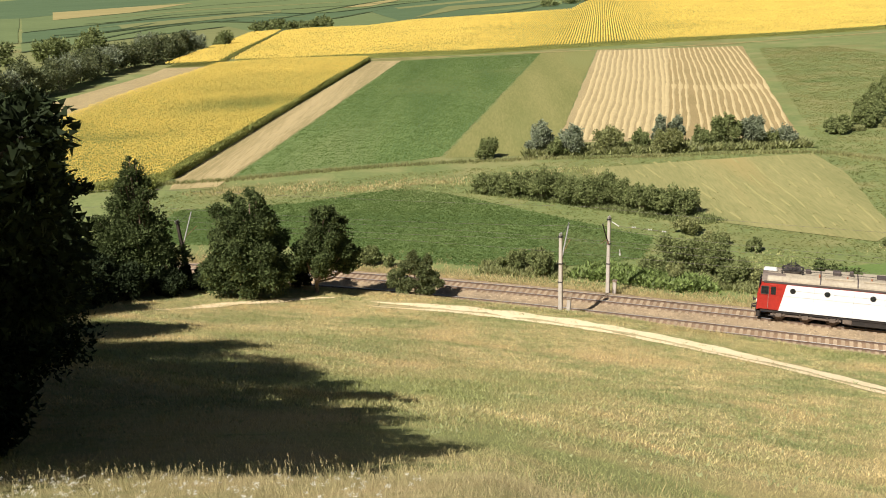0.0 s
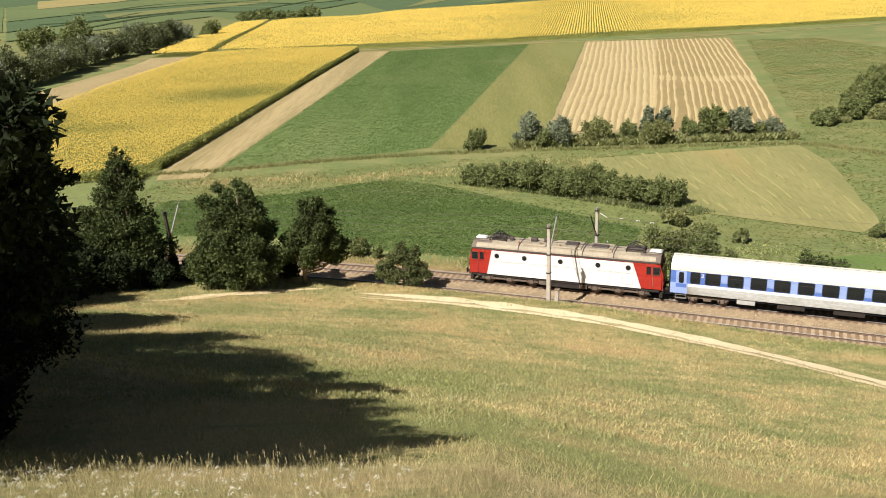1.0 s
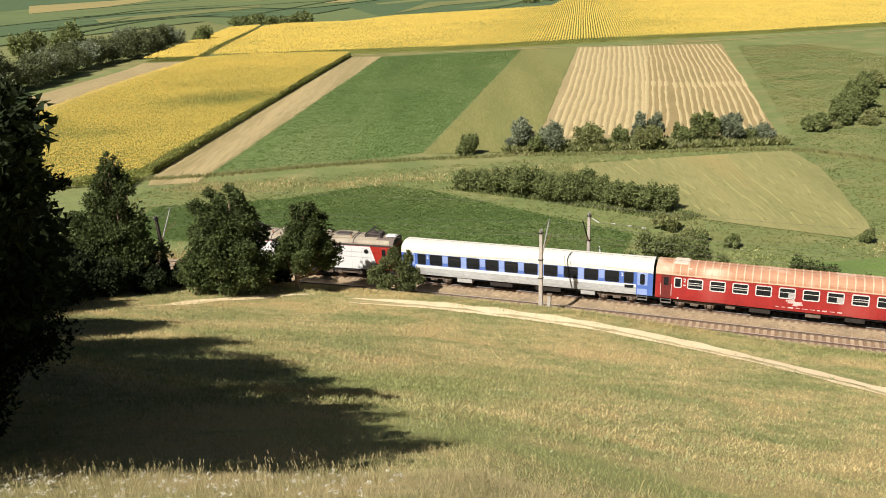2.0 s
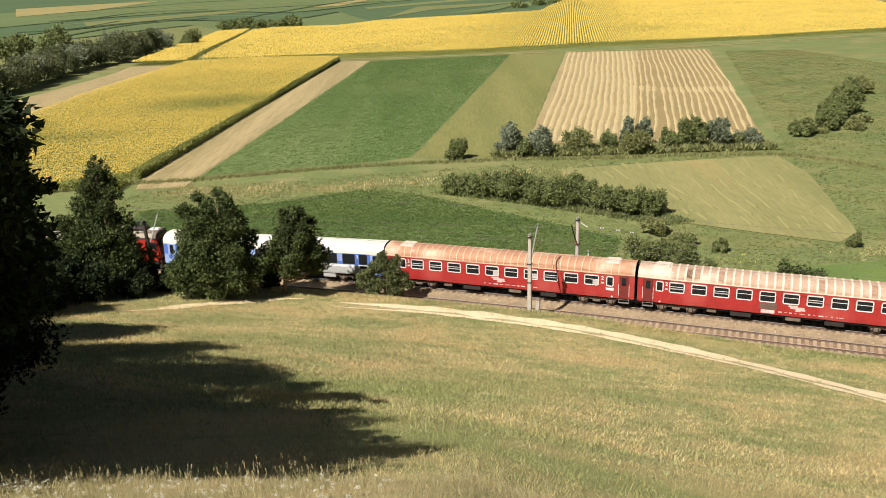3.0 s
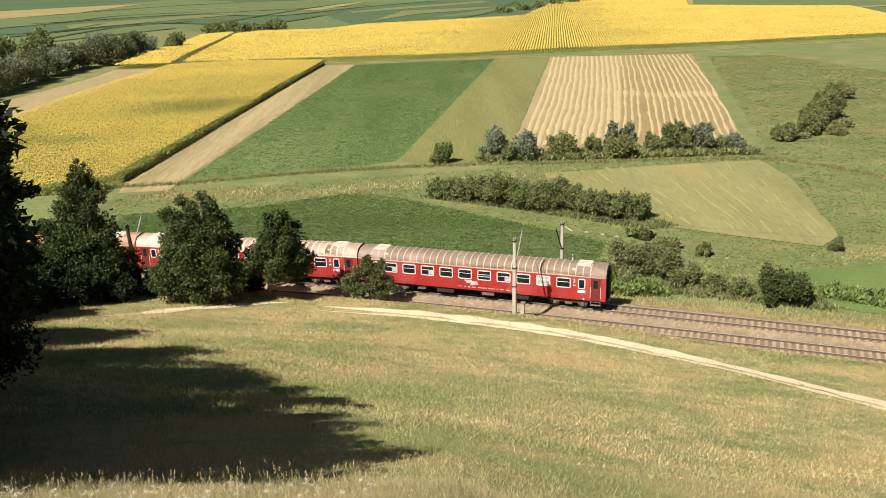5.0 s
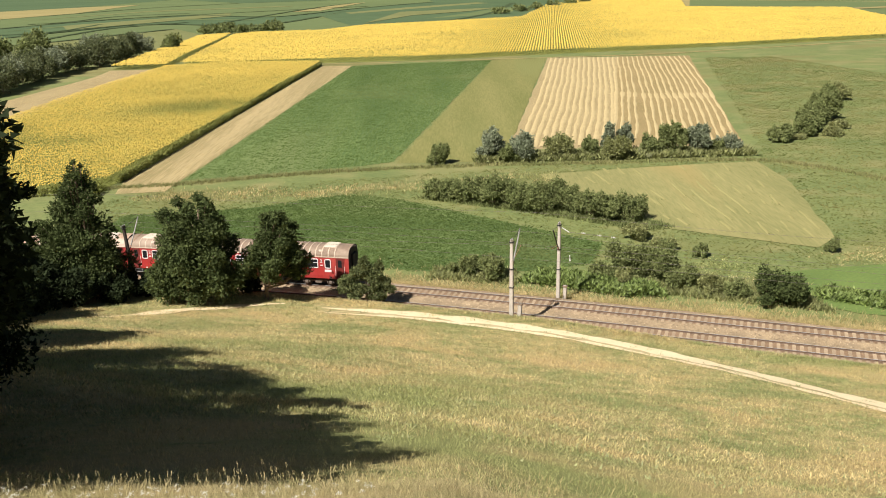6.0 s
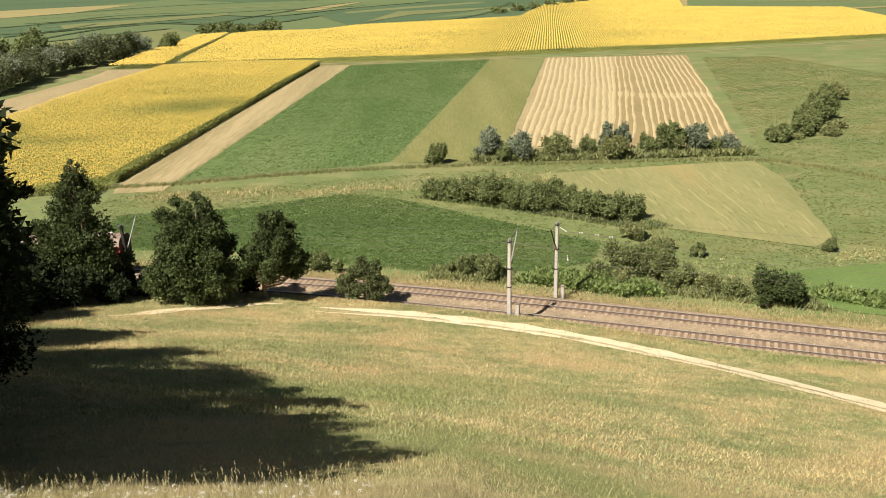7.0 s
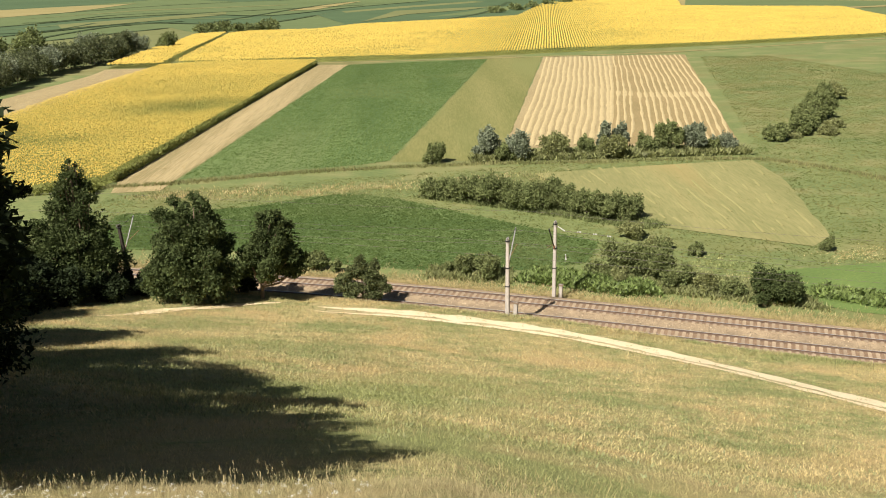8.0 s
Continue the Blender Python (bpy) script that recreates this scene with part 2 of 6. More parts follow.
def along(s, off=0.0):
    """The point at s metres along the far track (towards the wood), off metres to the camera's side, and the heading there."""
    i = min(max(s + S0, 0.0), len(TRACK) - 1.001)
    k = int(i)
    x, y, a = TRACK[k] + (TRACK[k + 1] - TRACK[k]) * (i - k)
    return x - math.sin(a) * off, y - math.cos(a) * off, a


PROFILE_D = np.array([-2000, -11, -8, -5.9, 1.7, 2.3, 3.2, 4.6, 6.0, 9.0, 12.5, 22, 32, 41, 49, 57, 62.6, 65.2, 71, 90, 140, 400])
PROFILE_Z = np.array([-1.3, -1.3, -1.1, -0.55, -0.55, 0.05, 0.45, 0.7, 0.95, 1.6, 2.6, 5.5, 8.7, 12.0, 15.9, 20.2, 24.3, 25.8, 28.4, 32, 38, 60])


def ground(x, y):
    """Height of the ground; arrays allowed. d is the distance from the near track's centre, uphill positive."""
    x, y = np.asarray(x, float), np.asarray(y, float)
    shape = x.shape
    xf, yf = x.ravel(), y.ravel()
    d = np.empty(len(xf))
    T = TRACK[::2]
    for i in range(0, len(xf), 20000):
        dx, dy = xf[i:i + 20000, None] - T[None, :, 0], yf[i:i + 20000, None] - T[None, :, 1]
        j = np.argmin(dx * dx + dy * dy, axis=1)
        r = np.arange(len(j))
        d[i:i + 20000] = -dx[r, j] * np.sin(T[j, 2]) - dy[r, j] * np.cos(T[j, 2])
    d -= 4.05
    z = np.interp(d, PROFILE_D, PROFILE_Z)
    up = np.clip((d - 8) / 20, 0, 1)
    z = z + (0.2 * np.clip(xf, -15, 0) - 0.22 * np.clip(xf, 0, 9)) * np.clip((d - 46) / 12, 0, 1)
    z = z + up * (0.25 * np.sin(xf * 0.11 + yf * 0.07) + 0.18 * np.sin(xf * 0.23 - yf * 0.19 + 1.0))
    z = z + 0.75 * np.clip((24 - xf) / 15, 0, 1) * np.clip((d - 1.7) / 0.7, 0, 1) * np.clip((16 - d) / 10, 0, 1)
    return z.reshape(shape)


from mathutils.geometry import tessellate_polygon
# ---- mesh helpers ----
rng = np.random.default_rng(7)


def mesh_np(name, verts, faces, mats, slots=None, smooth=False):
    """A mesh from arrays of corners and of faces with one number of corners."""
    me = bpy.data.meshes.new(name)
    verts, faces = np.asarray(verts, np.float32), np.asarray(faces, np.int32)
    k = faces.shape[1]
    me.vertices.add(len(verts))
    me.vertices.foreach_set("co", verts.ravel())
    me.loops.add(faces.size)
    me.loops.foreach_set("vertex_index", faces.ravel())
    me.polygons.add(len(faces))
    me.polygons.foreach_set("loop_start", np.arange(len(faces), dtype=np.int32) * k)
    for m in mats:
        me.materials.append(m)
    if slots is not None:
        me.polygons.foreach_set("material_index", np.asarray(slots, np.int32))
    if smooth:
        me.polygons.foreach_set("use_smooth", np.ones(len(faces), bool))
    me.update(calc_edges=True)
    return me


def part(name, bm, mat, parent, label="", smooth=False):
    """Links a bmesh, or a finished mesh, as one mesh object under a thing or a part."""
    if isinstance(bm, bmesh.types.BMesh):
        me = bpy.data.meshes.new(name)
        bm.to_mesh(me)
        bm.free()
        me.materials.append(mat)
        if smooth:
            for p in me.polygons:
                p.use_smooth = True
    else:
        me = bm
    ob = new(name, me)
    ob.parent = parent
    return tagged(ob, label)


def thing(name, m, label, category, group="", kind=""):
    ob = new(name)
    ob.matrix_basis = m
    return tagged(ob, label, category, group, kind)


def add_box(bm, x0, x1, y0, y1, z0, z1, bevel=0.0, m=None):
    made = bmesh.ops.create_cube(bm, size=1, matrix=Matrix.LocRotScale(((x0 + x1) / 2, (y0 + y1) / 2, (z0 + z1) / 2), None, (x1 - x0, y1 - y0, z1 - z0)))
    if m is not None:
        bmesh.ops.transform(bm, matrix=m, verts=made["verts"])
    if bevel:
        bmesh.ops.bevel(bm, geom=list({e for v in made["verts"] for e in v.link_edges}), offset=bevel, segments=1, affect="EDGES")
    return bm


def box(*a, **k):
    return add_box(bmesh.new(), *a, **k)


def add_rod(bm, p, q, r0, r1=None, n=8):
    """A tapered round bar from p to q."""
    p, q = Vector(p), Vector(q)
    d = q - p
    m = Matrix.Translation((p + q) / 2) @ d.to_track_quat("Z", "Y").to_matrix().to_4x4()
    bmesh.ops.create_cone(bm, cap_ends=True, segments=n, radius1=r0, radius2=r0 if r1 is None else r1, depth=d.length, matrix=m)
    return bm


def rod(*a, **k):
    return add_rod(bmesh.new(), *a, **k)


# ---- ground ----
xs = np.concatenate([np.linspace(-3000, -160, 12), np.linspace(-150, -66, 22), np.arange(-64, 64.1, 0.8), np.linspace(66, 150, 22), np.linspace(160, 3000, 12)])
ys = np.concatenate([np.linspace(-500, -40, 8), np.linspace(-35, 2, 10), np.arange(3, 100, 0.7), np.linspace(101, 180, 28), np.linspace(190, 4000, 30)])
GX, GY = np.meshgrid(xs, ys)
GZ = ground(GX, GY)
n = len(xs)
quads = np.array([(j * n + i, j * n + i + 1, (j + 1) * n + i + 1, (j + 1) * n + i) for j in range(len(ys) - 1) for i in range(n - 1)])
cx, cy = GX.ravel()[quads].mean(1), GY.ravel()[quads].mean(1)
uphill = np.array([1 if z > -0.45 else 0 for z in GZ.ravel()[quads].mean(1)])
tagged(new("ground", mesh_np("ground", np.stack([GX.ravel(), GY.ravel(), GZ.ravel()], 1), quads, [M["valley"], M["meadow"]], uphill, True)), "grassy hillside running down to a flat green valley floor", "ground", kind="structure")


def inside(poly, x, y):
    hit_count = np.zeros(len(x), bool)
    for (x0, y0), (x1, y1) in zip(poly, poly[1:] + poly[:1]):
        cross = (y0 > y) != (y1 > y)
        with np.errstate(divide="ignore", invalid="ignore"):
            hit_count ^= cross & (x < (x1 - x0) * (y - y0) / (y1 - y0 + 1e-12) + x0)
    return hit_count


FIELD_Z = -1.3


def field(name, poly, mat, lift, label):
    """A flat field, its rim drawn a little uneven."""
    pts = []
    for k, ((x0, y0), (x1, y1)) in enumerate(zip(poly, poly[1:] + poly[:1])):
        steps = max(2, int(math.hypot(x1 - x0, y1 - y0) / 3))
        for i in range(steps):
            t = i / steps
            w = 0.35 * noise.noise(Vector(((x0 + (x1 - x0) * t) * 0.3, (y0 + (y1 - y0) * t) * 0.3, k * 3.1)))
            l = math.hypot(x1 - x0, y1 - y0)
            pts.append((x0 + (x1 - x0) * t + w * (y1 - y0) / l, y0 + (y1 - y0) * t - w * (x1 - x0) / l, FIELD_Z + lift))
    tris = tessellate_polygon([[Vector(p) for p in pts]])
    me = bpy.data.meshes.new(name)
    me.from_pydata(pts, [], [t if (Vector(pts[t[1]]) - Vector(pts[t[0]])).cross(Vector(pts[t[2]]) - Vector(pts[t[0]])).z > 0 else t[::-1] for t in map(tuple, tris)])
    me.materials.append(mat)
    return tagged(new(name, me), label, "field", kind="structure")


def scatter(poly, count, gen=rng):
    """Random points in a polygon."""
    px, py = np.array(poly).T
    out = np.zeros((0, 2))
    while len(out) < count:
        p = np.stack([gen.uniform(px.min(), px.max(), count), gen.uniform(py.min(), py.max(), count)], 1)
        out = np.concatenate([out, p[inside(poly, p[:, 0], p[:, 1])]])
    return out[:count]


def stuff(name, me, label, category):
    return tagged(new(name, me), label, category, kind="stuff")


def tufts(pts, z, height, width, blades, lean=0.5, spread=0.12):
    """Grass tufts: each blade a narrow leaning triangle. Returns corners and faces."""
    k = len(pts)
    p = np.repeat(np.stack([pts[:, 0], pts[:, 1], z], 1), blades, 0)
    m = len(p)
    a = rng.uniform(0, 2 * np.pi, m)
    p[:, :2] += rng.normal(0, spread, (m, 2))
    h = np.repeat(height * rng.uniform(0.6, 1.35, k), blades) * rng.uniform(0.6, 1.2, m)
    w = width * rng.uniform(0.6, 1.4, m)
    side = np.stack([np.cos(a), np.sin(a), 0 * a], 1) * w[:, None]
    b = rng.uniform(0, 2 * np.pi, m)
    tip = np.stack([np.cos(b) * lean * h, np.sin(b) * lean * h, h], 1) * 1.0
    v = np.stack([p - side * 0.65, p + side * 0.65, p + tip], 1).reshape(-1, 3)
    return v, np.arange(m * 3).reshape(-1, 3)


# fields on the valley floor
SUN_NEAR = [(-41.2, 302.4), (-74.1, 308.0), (-93.2, 300.0), (-97.3, 223.9), (-96.7, 192.4), (-96.7, 159.5), (-84.7, 124.5), (-61.8, 126.9), (-51.8, 131.9)]
SUN_SMALL = [(-112.6, 302.2), (-94.7, 303.4), (-105.4, 449.1), (-118.2, 439.0)]
SUN_FAR = [(-91.2, 309.4), (-41.9, 309.9), (-7.2, 312.0), (39.4, 323.9), (112.0, 340.7), (178.8, 360.2), (233.0, 378.2), (241.7, 390.5), (230.8, 465.0), (249.1, 558.5), (164.0, 612.0), (197.1, 754.7), (143.9, 812.0), (79.1, 686.6), (47.0, 538.1), (1.5, 511.2), (-44.4, 488.4), (-61.6, 456.2), (-93.6, 454.6), (-102.0, 441.4)]
DARK_GREEN = [(-19.5, 121.5), (-13.3, 123.9), (-6.6, 120.4), (8.4, 107.0), (18.3, 98.0), (15.7, 91.0), (8.6, 88.9), (-1.5, 89.5), (-15.2, 93.1), (-23.8, 97.6), (-44.0, 100.0), (-44.0, 115.0), (-27.6, 117.0)]
GREEN = [(-30.2, 298.5), (16.6, 307.0), (-8.7, 145.7), (-13.2, 143.1), (-41.3, 135.2)]
field("field_soil_1", SUN_NEAR, M["sun_leaf"], 0.05, "dense green floor under the sunflower crop")
field("field_soil_2", SUN_SMALL, M["sun_leaf"], 0.05, "dense green floor under a sunflower strip")
field("field_soil_3", SUN_FAR, M["sun_leaf"], 0.05, "dense green floor under distant sunflowers")
field("stubble_field_1", [(-93.2, 301.0), (-97.3, 223.9), (-97.5, 194.0), (-97.7, 161.1), (-119.0, 198.9), (-114.7, 230.3), (-110.4, 281.6), (-112.0, 299.4)], M["straw"], 0.04, "pale harvested stubble beside the sunflowers")
field("field_track", [(-30.6, 298.5), (-40.5, 300.0), (-50.8, 136.1), (-49.3, 127.0), (-42.1, 128.1), (-41.6, 136.4)], M["tan"], 0.045, "bare tan strip of stubble along the sunflowers")
field("alfalfa_field_1", GREEN, M["crop"], 0.05, "deep green alfalfa field with faint sowing lines")
field("hay_field", [(17.0, 306.9), (35.8, 310.2), (11.7, 156.6), (6.6, 144.2), (-8.4, 144.4)], M["olive"], 0.055, "olive mown hay strip")
STUBBLE = [(36.3, 310.0), (84.8, 307.7), (52.6, 155.0), (31.9, 152.3), (11.4, 154.5)]
field("stubble_field_2", STUBBLE, M["straw"], 0.06, "golden stubble with raked straw rows")
field("mown_field", [(14.5, 133.9), (33.0, 137.6), (50.6, 140.1), (51.0, 128.0), (49.9, 120.6), (45.6, 98.2), (42.2, 94.8), (25.8, 104.4), (24.5, 112.3), (17.2, 125.5)], M["mown"], 0.065, "pale olive mown meadow with drying rows")
field("alfalfa_field_2", DARK_GREEN, M["crop_low"], 0.05, "deep green alfalfa field below the railway")
field("fresh_field", [(35.0, 86.8), (47.1, 88.9), (66.6, 88.5), (58.0, 66.5), (44.0, 73.0), (38.0, 75.2), (34.0, 78.5)], M["bright"], 0.055, "fresh bright green grass field beside the railway")
# far strips of land
strips = [([(-207, 384), (-191, 426), (-172, 469), (-152, 513), (-121, 458), (-119, 330), (-160, 310), (-260, 320)], "far_c"),
          ([(-207, 385), (-191, 427), (-172, 470), (-152, 514), (-121, 459), (-95, 460), (-64, 462), (-46, 493), (-82, 612), (-111, 529), (-185, 564), (-222, 483), (-236, 440)], "far_b"),
          ([(-236, 441), (-222, 484), (-185, 565), (-111, 530), (-82, 613), (-69, 718), (-115, 624), (-184, 666), (-241, 618), (-280, 525)], "far_a"),
          ([(-280, 526), (-241, 619), (-184, 667), (-115, 625), (-69, 719), (-7, 818), (-20, 950), (-196, 893), (-259, 826), (-310, 708), (-311, 584)], "far_b"),
          ([(-311, 585), (-310, 709), (-259, 827), (-196, 894), (-306, 1044), (-333, 936), (-355, 849), (-377, 710)], "far_b"),
          ([(-378, 711), (-356, 850), (-334, 937), (-307, 1045), (-196, 896), (-20, 952), (150, 1100), (150, 1500), (-700, 1500), (-700, 700)], "far_a"),
          ([(-47, 494), (2, 532), (47, 541), (79, 688), (143, 814), (60, 940), (-20, 948), (-7, 818), (-69, 716), (-81, 612)], "far_a"),
          ([(-65, 640), (-20, 700), (40, 770), (30, 790), (-30, 720), (-70, 660)], "far_c"), ([(-10, 560), (40, 600), (60, 680), (45, 690), (20, 620)], "far_b"),
          ([(-255, 520), (-225, 575), (-180, 610), (-120, 585), (-122, 592), (-182, 622), (-232, 585)], "far_b"), ([(-300, 640), (-240, 740), (-130, 790), (-132, 804), (-245, 760)], "far_c"),
          ([(200, 760), (330, 640), (520, 700), (420, 960), (210, 930)], "far_b"), ([(166, 614), (252, 561), (400, 610), (330, 638), (198, 752)], "far_d"), ([(170, 624), (250, 574), (380, 614), (320, 640), (202, 742)], "far_b"),
          ([(234, 465), (255, 556), (470, 640), (520, 480)], "far_b"),
          ([(-700, 300), (-262, 322), (-238, 441), (-283, 526), (-313, 585), (-379, 711), (-700, 700)], "far_b"), ([(-397, 805), (-347, 868), (-300, 907), (-299, 745), (-328, 663)], "far_d"), ([(-238, 566), (-160, 688), (-151, 646), (-218, 524)], "far_c"), ([(-113, 685), (-88, 812), (-70, 840), (-93, 693)], "far_d"), ([(-45, 527), (-30, 650), (45, 685), (20, 640), (-20, 600)], "far_c")]
for i, (poly, k) in enumerate(strips):
    field("distant_field_%d" % (i + 1), poly, M[k], 0.05 + 0.015 * i, "distant strip of farmland, green and flat" if k != "far_d" else "distant strip of ripe pale farmland")

def smooth_line(pts, step=0.5):
    out = []
    P = [Vector(p) for p in [pts[0]] + pts + [pts[-1]]]
    for a, b, c, d in zip(P, P[1:], P[2:], P[3:]):
        k = max(1, int((c - b).length / step))
        for i in range(k):
            t = i / k
            out.append(0.5 * ((2 * b) + (c - a) * t + (2 * a - 5 * b + 4 * c - d) * t * t + (3 * b - a - 3 * c + d) * t ** 3))
    return out


# overgrown margins between the far strips, and the lane before the sunflowers


def lane(name, pts, width, mat, lift, label, category="field"):
    line = smooth_line(pts, 3.0)
    v = []
    for i, q in enumerate(line):
        d = (line[min(i + 1, len(line) - 1)] - line[max(i - 1, 0)]).normalized()
        w = width * (1 + 0.5 * noise.noise(Vector((i * 0.31, width, 0))))
        v += [(q.x + d.y * w, q.y - d.x * w, FIELD_Z + lift), (q.x - d.y * w, q.y + d.x * w, FIELD_Z + lift)]
    f = [(2 * i, 2 * i + 2, 2 * i + 3, 2 * i + 1) for i in range(len(line) - 1)]
    return tagged(new(name, mesh_np(name, v, f, [mat])), label, category, kind="structure")


lane("field_lane", [(-41.0, 305.5), (16.0, 309.4), (84.0, 318.5), (180.0, 354.0)], 0.9, M["far_d"], 0.09, "narrow worn lane in front of the sunflowers")
for i, line in enumerate(([(-207, 384), (-191, 426), (-172, 469), (-152, 513)], [(-236, 440), (-222, 483), (-185, 564), (-111, 529), (-82, 612)], [(-280, 525), (-241, 618), (-184, 666), (-115, 624), (-69, 718), (-7, 818)], [(-310, 708), (-259, 826), (-196, 893)], [(-260, 600), (-215, 650), (-150, 700), (-60, 760)], [(2, 532), (32, 608), (59, 759)], [(-272, 593), (-253, 610), (-241, 674), (-194, 702)], [(-199, 424), (-199, 484), (-192, 536), (-161, 578)], [(-139, 549), (-130, 604), (-107, 736), (-80, 832)], [(-243, 489), (-219, 511), (-217, 575)])):
    lane("field_margin_%d" % (i + 1), line, 1.8, M["far_e"], 0.36, "dark overgrown margin between distant fields")
for i, line in enumerate(([(-22.0, 159.0), (-21.2, 169.0), (-19.6, 182.0)], [(-16.0, 167.0), (-13.0, 186.0)], [(-26.0, 203.0), (-22.0, 232.0)])):
    lane("wheel_mark_%d" % (i + 1), line, 0.12, M["crop_low"], 0.13, "dark wheel mark pressed into the alfalfa")
# straw rows, raked along the stubble field: broad and close on one half, thinner over brown soil on the other
field("stubble_field_3", [(60.8, 309.0), (84.6, 307.7), (53.5, 155.6), (33.5, 155.6), (30.8, 162.0)], M["straw_brown"], 0.085, "brown stubble half of the field, thinly strewn")
v, f = [], []
for i in range(29):
    t = (i + 0.5) / 29
    x1, y1, x0, y0 = 37.0 + 47.2 * t, 308.6 - 1.5 * t, 12.0 + 40.6 * t, 156.5 - 3.0 * abs(t - 0.5)
    if 0.45 < t < 0.6:
        y0 += 5
    half = t < 0.49
    count = 90
    for j in range(count + 1):
        u = j / count
        bend = 1.3 * math.sin(u * 3.1 + 0.5) + 0.13 * math.sin(u * 21 + i * 0.35) + 0.25 * noise.noise(Vector((i * 0.4, u * 14, 2)))
        px, py = x0 + (x1 - x0) * u + bend * (0.6 + 0.3 * t), y0 + (y1 - y0) * u
        w = (0.46 if half else 0.30) + 0.20 * noise.noise(Vector((i * 3.7, u * 26, 0)))
        if not half and 0.36 < u < 0.42:
            w += 0.25
        h = 0.20 + 0.14 * noise.noise(Vector((i * 1.7, u * 31, 4)))
        base = len(v)
        v += [(px - w, py, FIELD_Z + 0.08), (px - w * 0.5, py, FIELD_Z + h), (px + w * 0.5, py, FIELD_Z + h * 0.9), (px + w, py, FIELD_Z + 0.08)]
        if j:
            f += [(base - 4 + k, base - 3 + k, base + 1 + k, base + k) for k in range(3)]
stuff("straw_rows", mesh_np("straw_rows", v, f, [M["swath"]]), "raked golden straw lying in parallel rows", "straw")

v, f = [], []
for i in range(13):
    t = i / 12
    x0, y0, x1, y1 = 20.0 + 30.0 * t, 136.5 + 3.0 * t, 27.5 + 17.0 * t, 106.0 - 8.5 * t
    for j in range(31):
        u = j / 30
        px, py = x0 + (x1 - x0) * u + 0.25 * math.sin(u * 9 + i), y0 + (y1 - y0) * u
        w = 0.22 + 0.12 * noise.noise(Vector((i * 2.7, u * 17, 0)))
        base = len(v)
        v += [(px - w, py, FIELD_Z + 0.06), (px, py, FIELD_Z + 0.15), (px + w, py, FIELD_Z + 0.06)]
        if j and noise.noise(Vector((i * 5.1, u * 6, 9))) > 0.05:
            f += [(base - 3 + k, base - 2 + k, base + 1 + k, base + k) for k in range(2)]
stuff("hay_rows", mesh_np("hay_rows", v, f, [M["mown_row"]]), "thin rows of drying hay on the mown meadow", "hay")
# reeds and rank grass along the ditch
DITCH = smooth_line([(-60.0, 130.0), (-42.5, 132.3), (-25.7, 137.2), (-13.0, 139.8), (6.5, 141.6), (20.6, 141.2), (48.0, 141.5), (58.0, 136.0), (66.0, 124.0)], 0.1)
p = np.array([tuple(q) for q in DITCH])
p = np.repeat(p, 3, 0) + rng.normal(0, 0.55, (len(p) * 3, 2))
v, f = tufts(p, np.full(len(p), FIELD_Z), 0.45, 0.09, 3, 0.5, 0.2)
stuff("ditch_reeds", mesh_np("ditch_reeds", v, f, [M["reed"]]), "rank dark green reeds along a ditch", "reeds")
DITCH = smooth_line([(-44.0, 125.0), (-20.0, 125.5), (-11.0, 126.5), (-2.0, 128.5), (10.0, 131.5), (14.0, 133.0)], 0.1)
p = np.array([tuple(q) for q in DITCH])
p = np.repeat(p, 4, 0) + rng.normal(0, 1.9, (len(p) * 4, 2))
v, f = tufts(p, np.full(len(p), FIELD_Z), 0.34, 0.07, 3, 0.5, 0.2)
stuff("dry_grass", mesh_np("dry_grass", v, f, [M["grass_dry"]]), "pale dry grass between the fields", "grass")

# loose straw on the harvested ground
for poly, count in (([(-93.2, 301.0), (-97.3, 223.9), (-97.5, 194.0), (-97.7, 161.1), (-119.0, 198.9), (-114.7, 230.3), (-110.4, 281.6), (-112.0, 299.4)], 3500), ([(-30.6, 298.5), (-40.5, 300.0), (-50.8, 136.1), (-49.3, 127.0), (-42.1, 128.1), (-41.6, 136.4)], 2200), (STUBBLE, 5000)):
    p = scatter(poly, count)
    v, f = tufts(p, np.full(len(p), FIELD_Z + 0.04), 0.10, 0.10, 3, 1.1, 0.3)
    stuff("stubble_straw", mesh_np("stubble_straw", v, f, [M["swath"]]), "loose straw and stubble on harvested ground", "straw")


